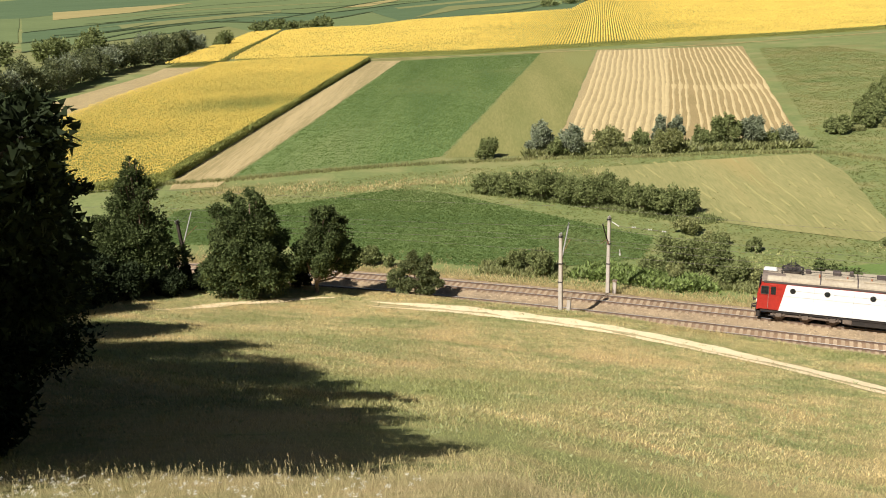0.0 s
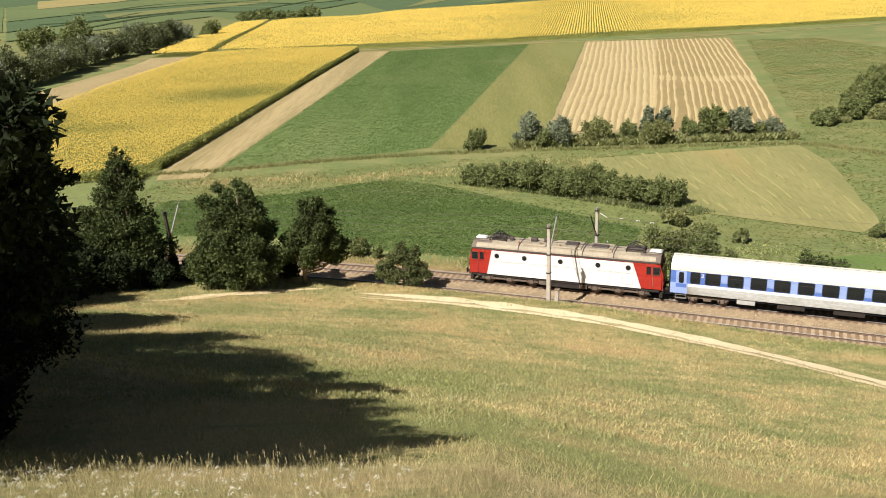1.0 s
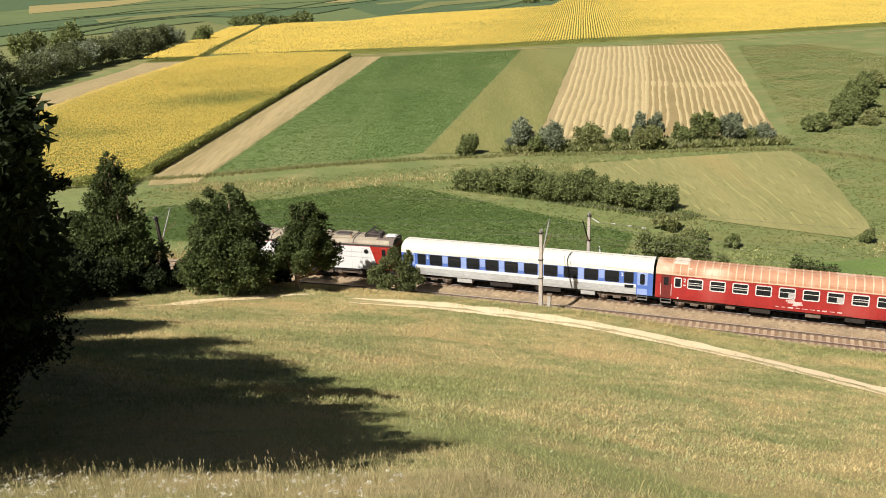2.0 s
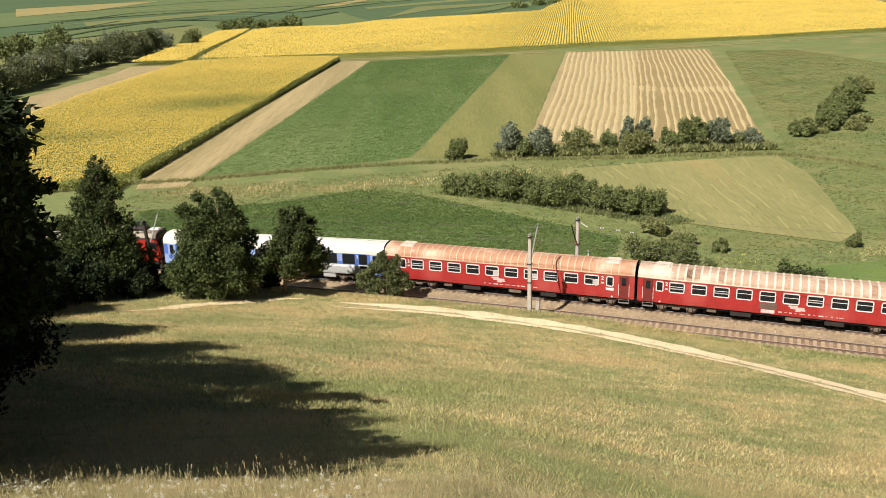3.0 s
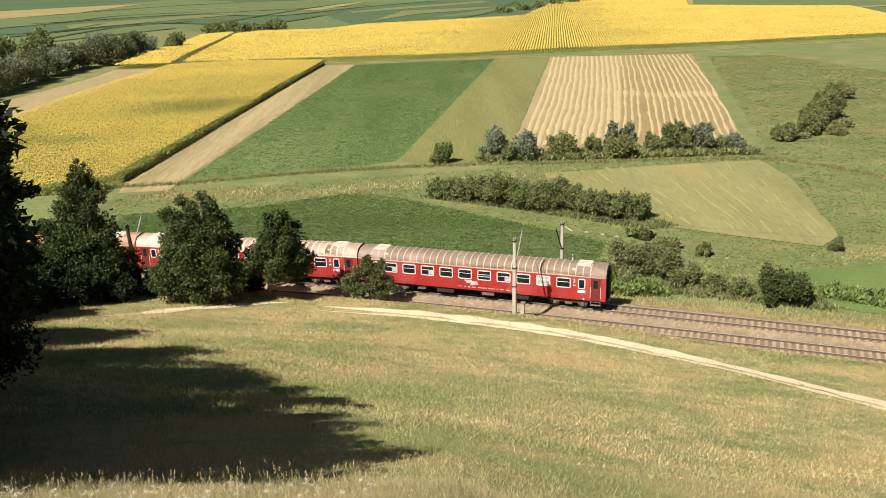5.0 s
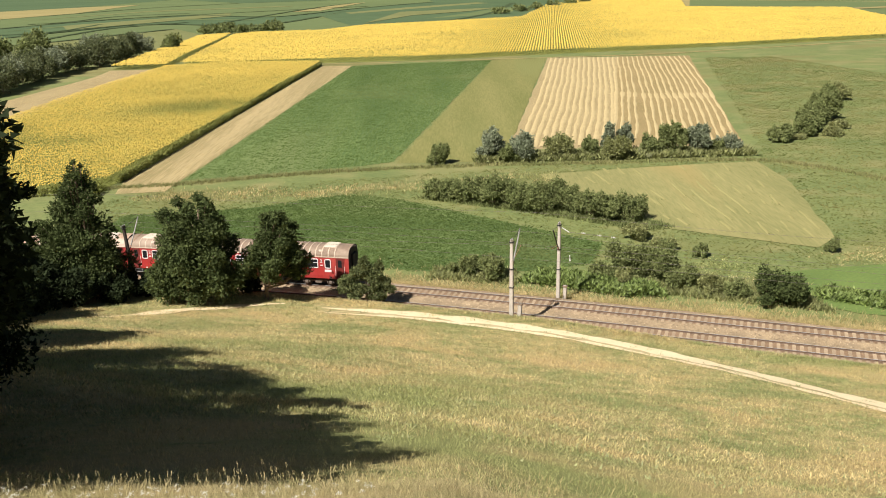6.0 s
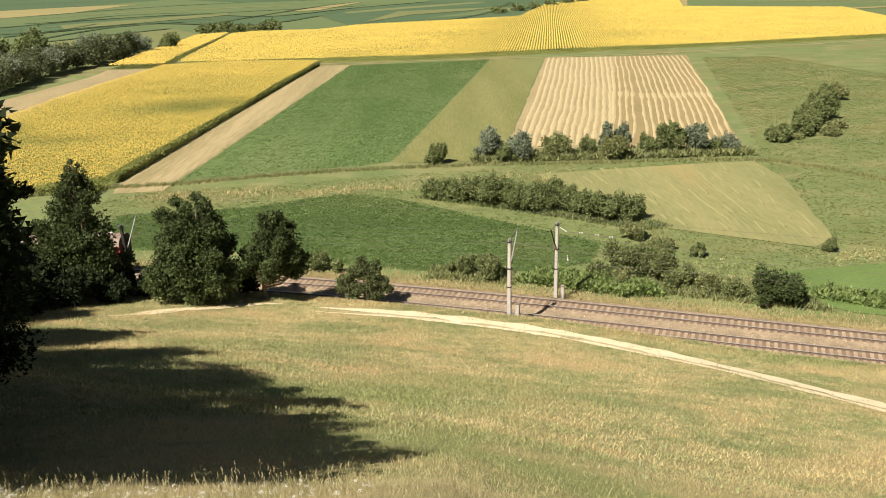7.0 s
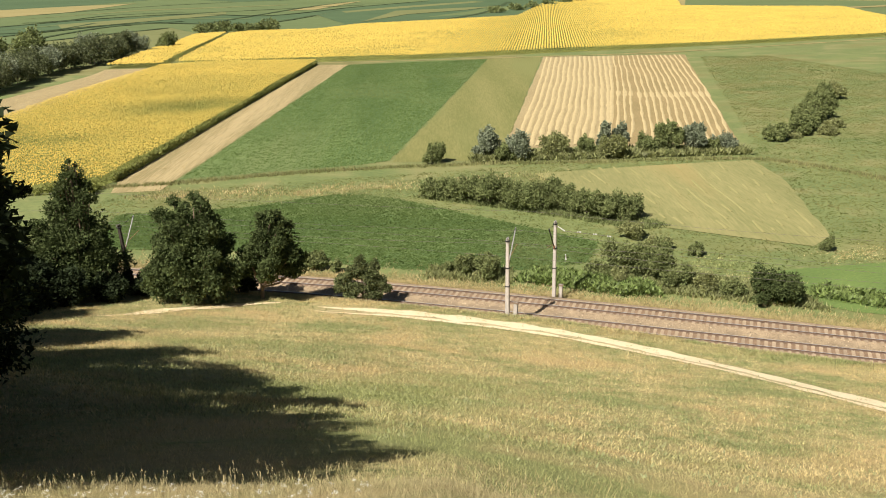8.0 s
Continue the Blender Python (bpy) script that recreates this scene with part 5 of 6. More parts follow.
def ring(w, h, r, t, depth, n=3):
    """A rounded window frame of width t."""
    bm = bmesh.new()
    O, I = rounded(w, h, r, n), rounded(w - 2 * t, h - 2 * t, max(0.02, r - t), n)
    rows = [[bm.verts.new((x, y, z)) for x, z in o] for o, y in ((O, -0.01), (O, depth), (I, depth), (I, -0.01))]
    k = len(O)
    for a, b in zip(rows, rows[1:]):
        for i in range(k):
            j = (i + 1) % k
            bm.faces.new((a[i], a[j], b[j], b[i]))
    bmesh.ops.recalc_face_normals(bm, faces=bm.faces[:])
    return bm


def done(name, bm, mat):
    me = bpy.data.meshes.new(name)
    bm.to_mesh(me)
    bm.free()
    me.materials.append(mat)
    return me


MESH = {}


def shared(name, make, mat):
    """One mesh for all alike parts."""
    key = (name, mat.name)
    if key not in MESH:
        MESH[key] = done(name, make(), mat)
    return MESH[key]


def put(name, me, parent, m, label=""):
    ob = part(name, me, None, parent, label)
    ob.matrix_basis = m
    return ob


def side_pose(x, z, side, y=1.42):
    return pose(x, side * y, z, 0, 0, 0 if side > 0 else 180)


def wheelset(parent, x, r=0.46):
    def make():
        bm = bmesh.new()
        for y in (-0.755, 0.755):
            add_rod(bm, (0, y - 0.065, 0), (0, y + 0.065, 0), r, n=24)
            add_rod(bm, (0, y + (0.065 if y > 0 else -0.065), 0), (0, y + (0.12 if y > 0 else -0.12), 0), 0.13, 0.10, n=12)
        add_rod(bm, (0, -0.75, 0), (0, 0.75, 0), 0.085, n=10)
        return bm
    return put("wheelset", shared("wheelset%.2f" % r, make, M["wheel"]), parent, pose(x, 0, r), "steel wheelset")


def bogie(parent, x, axles, r):
    """A bogie: side frames, springs, axle boxes, wheelsets."""
    half = max(axles) + 0.55

    def frame_mesh():
        bm = bmesh.new()
        for y in (-1.02, 1.02):
            add_box(bm, -half, half, y - 0.07, y + 0.07, 0.55, 0.78, bevel=0.03)
            for a in axles:
                add_box(bm, a - 0.17, a + 0.17, y - 0.13, y + 0.13, 0.3, 0.62, bevel=0.04)
                for dx in (-0.3, 0.3):
                    add_rod(bm, (a + dx, y, 0.42), (a + dx, y, 0.72), 0.09, n=8)
            add_box(bm, -0.35, 0.35, y - 0.1, y + 0.1, 0.35, 0.6, bevel=0.04)
        add_box(bm, -0.25, 0.25, -1.0, 1.0, 0.6, 0.95)
        for dx in (-half + 0.15, half - 0.15):
            add_box(bm, dx - 0.06, dx + 0.06, -1.0, 1.0, 0.58, 0.72)
        return bm
    b = put("bogie", shared("bogie%d" % len(axles), frame_mesh, M["bogie"]), parent, pose(x, 0, 0), "grimy steel bogie")
    for a in axles:
        wheelset(b, a, r)
    return b


def buffers(parent, x_end, side):
    for y in (-0.875, 0.875):
        bm = rod((x_end, y, 1.05), (x_end + side * 0.32, y, 1.05), 0.09, n=10)
        add_rod(bm, (x_end + side * 0.32, y, 1.05), (x_end + side * 0.37, y, 1.05), 0.24, n=14)
        part("buffer", bm, M["under"], parent)
    part("coupling", rod((x_end, 0, 1.0), (x_end + side * 0.3, 0, 0.9), 0.06), M["under"], parent)


def digit_two(parent, x, z, side, y, mat, size=0.5):
    cu = bpy.data.curves.new("class_number", "FONT")
    cu.body, cu.size, cu.extrude, cu.align_x, cu.align_y = "2", size, 0.004, "CENTER", "CENTER"
    cu.offset = 0.012
    dg = bpy.context.evaluated_depsgraph_get()
    tmp = bpy.data.objects.new("tmp", cu)
    scene.collection.objects.link(tmp)
    dg.update()
    me = bpy.data.meshes.new_from_object(tmp.evaluated_get(dg))
    bpy.data.objects.remove(tmp)
    me.materials.clear()
    me.materials.append(mat)
    ob = part("class_number", me, None, parent, "white painted number 2")
    ob.matrix_basis = pose(x, side * y, z, 90, 0, 180 if side > 0 else 0)


L2 = 11.97


def under_gear(t, seed, boxes):
    for x, w, y0, y1, z0, z1, mk in boxes:
        for sd in (-1, 1):
            part("equipment_box", box(x - w / 2, x + w / 2, min(sd * y0, sd * y1), max(sd * y0, sd * y1), z0, z1, bevel=0.03), M[mk], t)
    part("underframe", box(-L2 + 0.1, L2 - 0.1, -1.15, 1.15, 0.78, 1.0), M["under"], t, "black grimy underframe")


def steps(t, x, side):
    bm = bmesh.new()
    for z, y in ((0.55, 1.38), (0.85, 1.3)):
        add_box(bm, x - 0.45, x + 0.45, min(side * y, side * (y - 0.24)), max(side * y, side * (y - 0.24)), z - 0.03, z)
    for dx in (-0.43, 0.43):
        add_box(bm, x + dx - 0.02, x + dx + 0.02, min(side * 1.34, side * 1.28), max(side * 1.34, side * 1.28), 0.52, 1.0)
    part("door_steps", bm, M["steel"], t, "grey metal door steps")


def red_coach(roof, rib, label, seed, louvre=False, rib_half=0.05):
    g = random.Random(seed)
    t = thing("passenger_coach", Matrix(), label, "train coach", "train vehicles")
    part("body", loft([(1.40, 0.98), (1.43, 1.3), (1.43, 2.2), (1.40, 3.22), (-1.40, 3.22), (-1.43, 2.2), (-1.43, 1.3), (-1.40, 0.98)], -L2, L2, True), M["red"], t, "faded red painted body")
    part("roof", loft(roof_curve(1.41, 3.22, 4.08), -L2, L2), roof, t, "weathered ribbed roof", smooth=False)
    part("gutter", box(-L2, L2, 1.40, 1.445, 3.17, 3.27, bevel=0.01), rib, t, "pale gutter strip")
    part("gutter", box(-L2, L2, -1.445, -1.40, 3.17, 3.27, bevel=0.01), rib, t, "pale gutter strip")

    def rib_make():
        return loft([(y * 1.012, z + (0.03 if z > 3.3 else 0.0)) for y, z in roof_curve(1.41, 3.24, 4.08)], -rib_half, rib_half)
    me = shared("roof_rib%.2f" % rib_half, rib_make, rib)
    for i in range(33):
        put("roof_rib", me, t, pose(-10.55 + i * 0.66, 0, 0))
    # patched sheets on the roof, and a seam along its shoulder
    for i in range(9 if louvre else 0):
        k = g.randrange(30)
        put("roof_patch", shared("roof_patch", lambda: loft([(y * 1.006, z + 0.012) for y, z in roof_curve(1.41, 3.24, 4.08)[1:7]], -0.25, 0.25), M["roof_stain"]), t, pose(-10.22 + k * 0.66, 0, 0))
    for sd in (-1, 1):
        part("roof_seam", box(-10.9, 10.9, min(sd * 1.17, sd * 1.23), max(sd * 1.17, sd * 1.23), 3.70, 3.745), rib, t)
    for i in (-1, 1):
        part("roof_hatch", box(i * 9.9 - 0.62, i * 9.9 + 0.62, -0.75, 0.75, 3.9, 4.13, bevel=0.05), M["rib_white"], t, "pale roof hatch cover")
        part("roof_hatch", box(i * 9.1 - 0.22, i * 9.1 + 0.22, 0.85, 1.25, 3.62, 3.86, bevel=0.03), M["rib_white"], t, "small pale roof vent")
        # black gangway bellows at the ends
        bm = bmesh.new()
        for j in range(3):
            add_box(bm, i * (L2 + 0.05 + 0.07 * j) - 0.03, i * (L2 + 0.05 + 0.07 * j) + 0.03, -0.62 - 0.03 * (j % 2), 0.62 + 0.03 * (j % 2), 1.0, 3.35 + 0.03 * (j % 2), bevel=0.02)
        part("gangway", bm, M["rubber"], t, "black rubber gangway")
        bm = loft([(y * 1.005, z) for y, z in [(1.43, 1.0), (1.44, 3.2)] + roof_curve(1.42, 3.22, 4.09)[1:-1] + [(-1.44, 3.2), (-1.43, 1.0)]], i * L2 - 0.0, i * (L2 + 0.02), True)
        part("end_wall", bm, M["under"], t, "dark grimy end wall")
        buffers(t, i * L2, i)
    for sd in (-1, 1):
        wins = [(-8.15 + 1.86 * k, 1.32, 0.97, 0.14) for k in range(10)]
        for k, (x, w, h, r) in enumerate(wins + [(-9.8, 0.66, 0.95, 0.14), (10.05, 0.66, 0.95, 0.14)]):
            win = put("window", shared("frame%.1f" % w, lambda: ring(w, h, r, 0.085, 0.035), M["window_white"]), t, side_pose(x, 2.53, sd), "white rounded window frame")
            frosted = w < 1 or g.random() < 0.1
            put("pane", shared("pane%.1f%s" % (w, frosted), lambda: plate(w - 0.12, h - 0.12, r * 0.6, 0.015), M["curtain"] if (frosted and w > 1) else M["glass"]), win, Matrix(), "dark glass pane")
            if w > 1:
                put("sash_bar", shared("sash", lambda: box(-0.6, 0.6, 0.0, 0.03, 0.06, 0.10), M["window_white"]), win, Matrix(), "white sash bar")
                u = g.random()
                if u < 0.35:
                    put("blind", shared("blind_low", lambda: box(-0.56, -0.1, 0.0, 0.022, -0.36, 0.04), M["curtain"]), win, Matrix(), "pale blind")
                elif u < 0.6:
                    put("blind", shared("blind_wide", lambda: box(-0.55, 0.55, 0.0, 0.022, -0.16, -0.07), M["curtain"]), win, Matrix(), "pale blind")
        for i in (-1, 1):
            # recessed folding door
            door = part("door", box(i * 11.05 - 0.42, i * 11.05 + 0.42, min(sd * 1.40, sd * 1.436), max(sd * 1.40, sd * 1.436), 1.02, 3.12, bevel=0.01), M["red_dirty"], t, "dull red folding door")
            part("door_pane", box(i * 11.05 - 0.2, i * 11.05 + 0.2, min(sd * 1.40, sd * 1.444), max(sd * 1.40, sd * 1.444), 2.2, 2.95, bevel=0.01), M["glass"], door, "narrow dark glass")
            part("door_post", box(i * 11.52 - 0.04, i * 11.52 + 0.04, min(sd * 1.40, sd * 1.45), max(sd * 1.40, sd * 1.45), 1.02, 3.16), M["red"], t)
            steps(t, i * 11.05, sd)
            digit_two(t, 9.48 if i > 0 else -9.14, 2.78, sd, 1.44, M["window_white"], 0.46)
            part("class_mark", box((9.48 if i > 0 else -9.14) - 0.12, (9.48 if i > 0 else -9.14) + 0.12, min(sd * 1.40, sd * 1.436), max(sd * 1.40, sd * 1.436), 2.28, 2.40), M["window_white"], t, "small white mark below the number")
            if i < 0:
                part("notice_board", box(-10.16, -9.44, min(sd * 1.40, sd * 1.442), max(sd * 1.40, sd * 1.442), 1.66, 1.93, bevel=0.02), M["window_white"], t, "white notice plate")
            bm = bmesh.new()
            for dx in (-0.46, 0.46):
                add_box(bm, i * 11.05 + dx - 0.018, i * 11.05 + dx + 0.018, min(sd * 1.43, sd * 1.455), max(sd * 1.43, sd * 1.455), 1.25, 2.35)
            part("handrail", bm, M["window_white"], t, "pale door handrails")
            part("lamp_dot", rod((i * 10.0, sd * 1.40, 1.1), (i * 10.0, sd * 1.45, 1.1), 0.08, n=10), M["window_white"], t)
        # worn emblem, and a line of small lettering along the sill
        emblem_x = 0.55 if not louvre else -1.2
        bm = bmesh.new()
        for dx, dz, w, h in ((-0.30, 0.17, 0.75, 0.20), (0.05, 0.04, 1.15, 0.24), (0.30, -0.10, 0.8, 0.2), (0.1, -0.22, 0.5, 0.12)):
            add_box(bm, emblem_x - sd * dx - w / 2, emblem_x - sd * dx + w / 2, min(sd * 1.40, sd * 1.4345), max(sd * 1.40, sd * 1.4345), 1.72 + dz - h / 2, 1.72 + dz + h / 2, bevel=0.03)
        part("emblem", bm, M["faded_mark"], t, "faded whitish winged emblem")
        bm = bmesh.new()
        x = emblem_x + 1.4
        while x > emblem_x - 3.4:
            w = g.uniform(0.10, 0.42)
            h = g.choice((0.05, 0.07, 0.11))
            add_box(bm, x - w, x, min(sd * 1.40, sd * 1.4335), max(sd * 1.40, sd * 1.4335), 1.28 - h / 2, 1.28 + h / 2)
            x -= w + g.uniform(0.08, 0.3)
        part("lettering", bm, M["faded_mark"], t, "illegible white lettering along the sill")
        if louvre:
            panel = part("louvre_panel", box(0.35, 1.75, min(sd * 1.40, sd * 1.438), max(sd * 1.40, sd * 1.438), 1.42, 1.98, bevel=0.015), M["louvre"], t, "brown metal louvre panel")
            for k in range(7):
                part("slat", box(0.40, 1.70, min(sd * 1.43, sd * 1.446), max(sd * 1.43, sd * 1.446), 1.46 + k * 0.073, 1.49 + k * 0.073), M["bogie"], panel)
            part("kick_plate", box(0.5, 1.6, min(sd * 1.39, sd * 1.437), max(sd * 1.39, sd * 1.437), 1.06, 1.38, bevel=0.015), M["faded_mark"], t, "pale worn plate below the louvres")
        for x, w in ((6.6, 1.3), (-3.2, 1.6), (-6.4, 1.1)):
            part("sill_wear", box(x - w / 2, x + w / 2, min(sd * 1.39, sd * 1.419), max(sd * 1.39, sd * 1.419), 0.985, 1.05), M["red_dirty"], t, "grimy worn sill")
    bogie(t, 8.6, (-1.25, 1.25), 0.46)
    bogie(t, -8.6, (-1.25, 1.25), 0.46)
    under_gear(t, seed, [(3.2, 1.7, 0.75, 1.25, 0.42, 0.9, "under"), (-1.0, 1.2, 0.8, 1.25, 0.5, 0.9, "bogie"), (-4.2, 1.5, 0.75, 1.28, 0.45, 0.92, "under"), (5.6, 0.8, 0.8, 1.2, 0.5, 0.85, "bogie")])
    return t


def blue_coach():
    g = random.Random(21)
    t = thing("passenger_coach", Matrix(), "blue and grey passenger coach with a white roof", "train coach", "train vehicles")
    part("body", loft([(1.39, 1.0), (1.42, 1.3), (1.42, 1.78), (-1.42, 1.78), (-1.42, 1.3), (-1.39, 1.0)], -L2, L2, True), M["coach_grey"], t, "streaked grey lower body")
    part("waist_band", loft([(1.425, 1.72), (1.425, 1.98), (-1.425, 1.98), (-1.425, 1.72)], -10.5, 10.5, True), M["coach_white"], t, "white waist stripe")
    part("end_band", loft([(1.421, 1.02), (1.421, 2.0), (-1.421, 2.0), (-1.421, 1.02)], -L2 + 0.005, -10.52, True), M["blue"], t, "blue end panel")
    part("end_band", loft([(1.421, 1.02), (1.421, 2.0), (-1.421, 2.0), (-1.421, 1.02)], 10.52, L2 - 0.005, True), M["blue_light"], t, "light blue end panel")
    part("window_band", loft([(1.42, 1.98), (1.42, 3.12), (-1.42, 3.12), (-1.42, 1.98)], -L2, L2, True), M["blue"], t, "blue window band")
    part("roof", loft(roof_curve(1.425, 3.12, 4.05), -L2, L2), M["roof_white"], t, "smooth white roof")
    for x in np.arange(-10.5, 11, 3.0):
        put("roof_seam", shared("seam", lambda: loft([(y * 1.003, z + 0.008) for y, z in roof_curve(1.425, 3.14, 4.05)], -0.02, 0.02), M["roof_white"]), t, pose(float(x), 0, 0))
    for i in (-1, 1):
        bm = loft([(y * 1.005, z) for y, z in [(1.42, 1.0), (1.43, 3.1)] + roof_curve(1.42, 3.12, 4.06)[1:-1] + [(-1.43, 3.1), (-1.42, 1.0)]], i * L2, i * (L2 + 0.02), True)
        part("end_wall", bm, M["under"], t, "dark end wall")
        bm = bmesh.new()
        for j in range(3):
            add_box(bm, i * (L2 + 0.05 + 0.07 * j) - 0.03, i * (L2 + 0.05 + 0.07 * j) + 0.03, -0.62, 0.62, 1.0, 3.35, bevel=0.02)
        part("gangway", bm, M["rubber"], t, "black rubber gangway")
        buffers(t, i * L2, i)
    for sd in (-1, 1):
        xs_w = [8.42 - 1.865 * k for k in range(10)]
        for k, x in enumerate(xs_w):
            win = put("window", shared("bframe", lambda: ring(1.28, 1.06, 0.13, 0.05, 0.02), M["rubber"]), t, side_pose(x, 2.56, sd), "black rubber window seal")
            put("pane", shared("bpane", lambda: plate(1.2, 0.98, 0.1, 0.008), M["glass"]), win, Matrix(), "dark tinted pane")
            if k % 3 == 1:
                put("vent_bar", shared("bbar", lambda: box(-0.58, 0.58, 0, 0.02, 0.2, 0.24), M["dark_steel"]), win, Matrix())
            if k < 9:
                xm = x - 0.9325
                put("panel", shared("bpanel%d" % (k % 2), lambda: box(-0.26, 0.26, 0, 0.006, -0.02 if k % 2 else 0.30, 1.08), M["blue_light"]), t, side_pose(xm, 2.0, sd, 1.421), "light blue panel")
        for x in (9.88, -9.85):
            win = put("window", shared("bframe_small", lambda: ring(0.85, 1.06, 0.12, 0.05, 0.02), M["rubber"]), t, side_pose(x, 2.56, sd), "black rubber window seal")
            put("pane", shared("bpane_small", lambda: plate(0.78, 0.98, 0.1, 0.008), M["glass"]), win, Matrix(), "dark tinted pane")
        for i in (-1, 1):
            door = part("door", box(i * 11.05 - 0.45, i * 11.05 + 0.45, min(sd * 1.40, sd * 1.432), max(sd * 1.40, sd * 1.432), 1.05, 3.1, bevel=0.01), M["blue_light"], t, "light blue entrance door")
            part("door_pane", plate(0.42, 1.0, 0.12, 0.01), M["glass"], door, "narrow dark glass").matrix_basis = side_pose(i * 11.05, 2.5, sd, 1.432)
            part("door_skirt", box(i * 11.05 - 0.45, i * 11.05 + 0.45, min(sd * 1.40, sd * 1.437), max(sd * 1.40, sd * 1.437), 1.6, 1.95), M["blue"], t)
            steps(t, i * 11.05, sd)
            digit_two(t, i * 9.27, 2.80, sd, 1.43, M["coach_white"], 0.42)
        part("destination_board", box(-10.3, -9.5, min(sd * 1.40, sd * 1.432), max(sd * 1.40, sd * 1.432), 1.6, 1.88), M["glass"], t, "dark destination panel")
        for x, w in ((7.2, 0.5), (4.0, 2.1), (0.8, 1.6), (-4.0, 0.5), (-6.9, 1.5)):
            part("skirt_panel", box(x - w / 2, x + w / 2, min(sd * 1.38, sd * 1.412), max(sd * 1.38, sd * 1.412), 1.08, 1.4, bevel=0.01), M["coach_grey"], t, "grey service flap")
    bogie(t, 8.8, (-1.25, 1.25), 0.46)
    bogie(t, -8.8, (-1.25, 1.25), 0.46)
    under_gear(t, 4, [(5.6, 1.5, 0.75, 1.3, 0.5, 0.98, "coach_grey"), (2.0, 2.2, 0.75, 1.25, 0.45, 0.95, "under"), (-2.5, 2.4, 0.75, 1.25, 0.45, 0.95, "under"), (-6.2, 1.3, 0.75, 1.3, 0.5, 0.98, "coach_grey")])
    return t


def locomotive():
    h = 9.0
    t = thing("locomotive", Matrix(), "red and white electric locomotive with round side windows", "locomotive", "train vehicles")
    # body with sloping cab faces
    bm = bmesh.new()
    prof = [(h, 1.0), (h + 0.02, 2.2), (h - 0.35, 3.3), (-h + 0.35, 3.3), (-h - 0.02, 2.2), (-h, 1.0)]
    A = [bm.verts.new((x, 1.46, z)) for x, z in prof]
    B = [bm.verts.new((x, -1.46, z)) for x, z in prof]
    bm.faces.new(A)
    bm.faces.new(B[::-1])
    for i in range(len(prof)):
        j = (i + 1) % len(prof)
        bm.faces.new((A[i], B[i], B[j], A[j]))
    bmesh.ops.recalc_face_normals(bm, faces=bm.faces[:])
    bmesh.ops.bevel(bm, geom=[e for e in bm.edges if abs(e.verts[0].co.y - e.verts[1].co.y) < 0.1 and abs(abs(e.verts[0].co.x) - h) < 0.5 and abs(abs(e.verts[1].co.x) - h) < 0.5], offset=0.12, segments=2, affect="EDGES")
    part("body", bm, M["loco_red"], t, "red painted body")
    for sd in (-1, 1):
        bm = bmesh.new()
        q = [(7.25, 1.08), (6.75, 3.16), (-6.35, 3.16), (-7.15, 1.08)]
        F = [bm.verts.new((x, sd * 1.478, z)) for x, z in q]
        K = [bm.verts.new((x, sd * 1.44, z)) for x, z in q]
        bm.faces.new(F)
        for i in range(4):
            bm.faces.new((F[i], K[i], K[(i + 1) % 4], F[(i + 1) % 4]))
        bmesh.ops.recalc_face_normals(bm, faces=bm.faces[:])
        panel = part("side_panel", bm, M["loco_white"], t, "large white slanted side panel")
        for x in (6.25, 3.6, 0.2, -3.25, -5.95):
            win = put("porthole", shared("port_ring", lambda: ring(0.46, 0.46, 0.23, 0.05, 0.03, 5), M["dark_steel"]), panel, side_pose(x, 2.72, sd, 1.478), "round dark window")
            put("pane", shared("port_pane", lambda: plate(0.38, 0.38, 0.19, 0.01, 5), M["glass"]), panel, side_pose(x, 2.72, sd, 1.478))
        part("service_door", ring(0.95, 1.9, 0.05, 0.03, 0.008), M["coach_grey"], panel, "outline of a flush service door").matrix_basis = side_pose(-5.95, 2.14, sd, 1.478)
        for x in (-4.4, -1.6, 1.6, 4.6):
            part("panel_seam", box(float(x) - 0.008, float(x) + 0.008, min(sd * 1.47, sd * 1.4805), max(sd * 1.47, sd * 1.4805), 1.1, 3.14), M["coach_grey"], panel)
        for i in (-1, 1):
            door = part("cab_door", box(i * 7.75 - 0.3, i * 7.75 + 0.3, min(sd * 1.44, sd * 1.472), max(sd * 1.44, sd * 1.472), 1.1, 3.1, bevel=0.01), M["loco_red"], t, "red cab door")
            part("door_pane", box(i * 7.75 - 0.2, i * 7.75 + 0.2, min(sd * 1.44, sd * 1.48), max(sd * 1.44, sd * 1.48), 2.3, 2.95, bevel=0.01), M["glass"], door)
            part("cab_window", plate(0.55, 0.66, 0.06, 0.02), M["glass"], t, "dark cab side window").matrix_basis = side_pose(i * 8.42, 2.62, sd, 1.458)
            part("cab_window_frame", ring(0.64, 0.75, 0.09, 0.05, 0.03), M["loco_edge"], t, "dark window seal").matrix_basis = side_pose(i * 8.42, 2.62, sd, 1.458)
            bm = bmesh.new()
            for k in range(3):
                add_box(bm, i * 8.25 - 0.55, i * 8.25 + 0.55, min(sd * 1.44, sd * 1.466), max(sd * 1.44, sd * 1.466), 1.35 + k * 0.2, 1.38 + k * 0.2)
            part("cab_rib", bm, M["loco_red"], t, "pressed ribs on the cab side")
            part("handrail", rod((i * 8.12, sd * 1.5, 1.2), (i * 8.12, sd * 1.5, 2.3), 0.018), M["steel"], t)
            part("cab_step", box(i * 7.75 - 0.25, i * 7.75 + 0.25, min(sd * 1.2, sd * 1.42), max(sd * 1.2, sd * 1.42), 0.5, 0.56), M["under"], t)
    for i in (-1, 1):
        for y in (-0.62, 0.62):
            m = pose(i * (h - 0.13), y, 2.68, 0, i * -17.6, -90 * i)
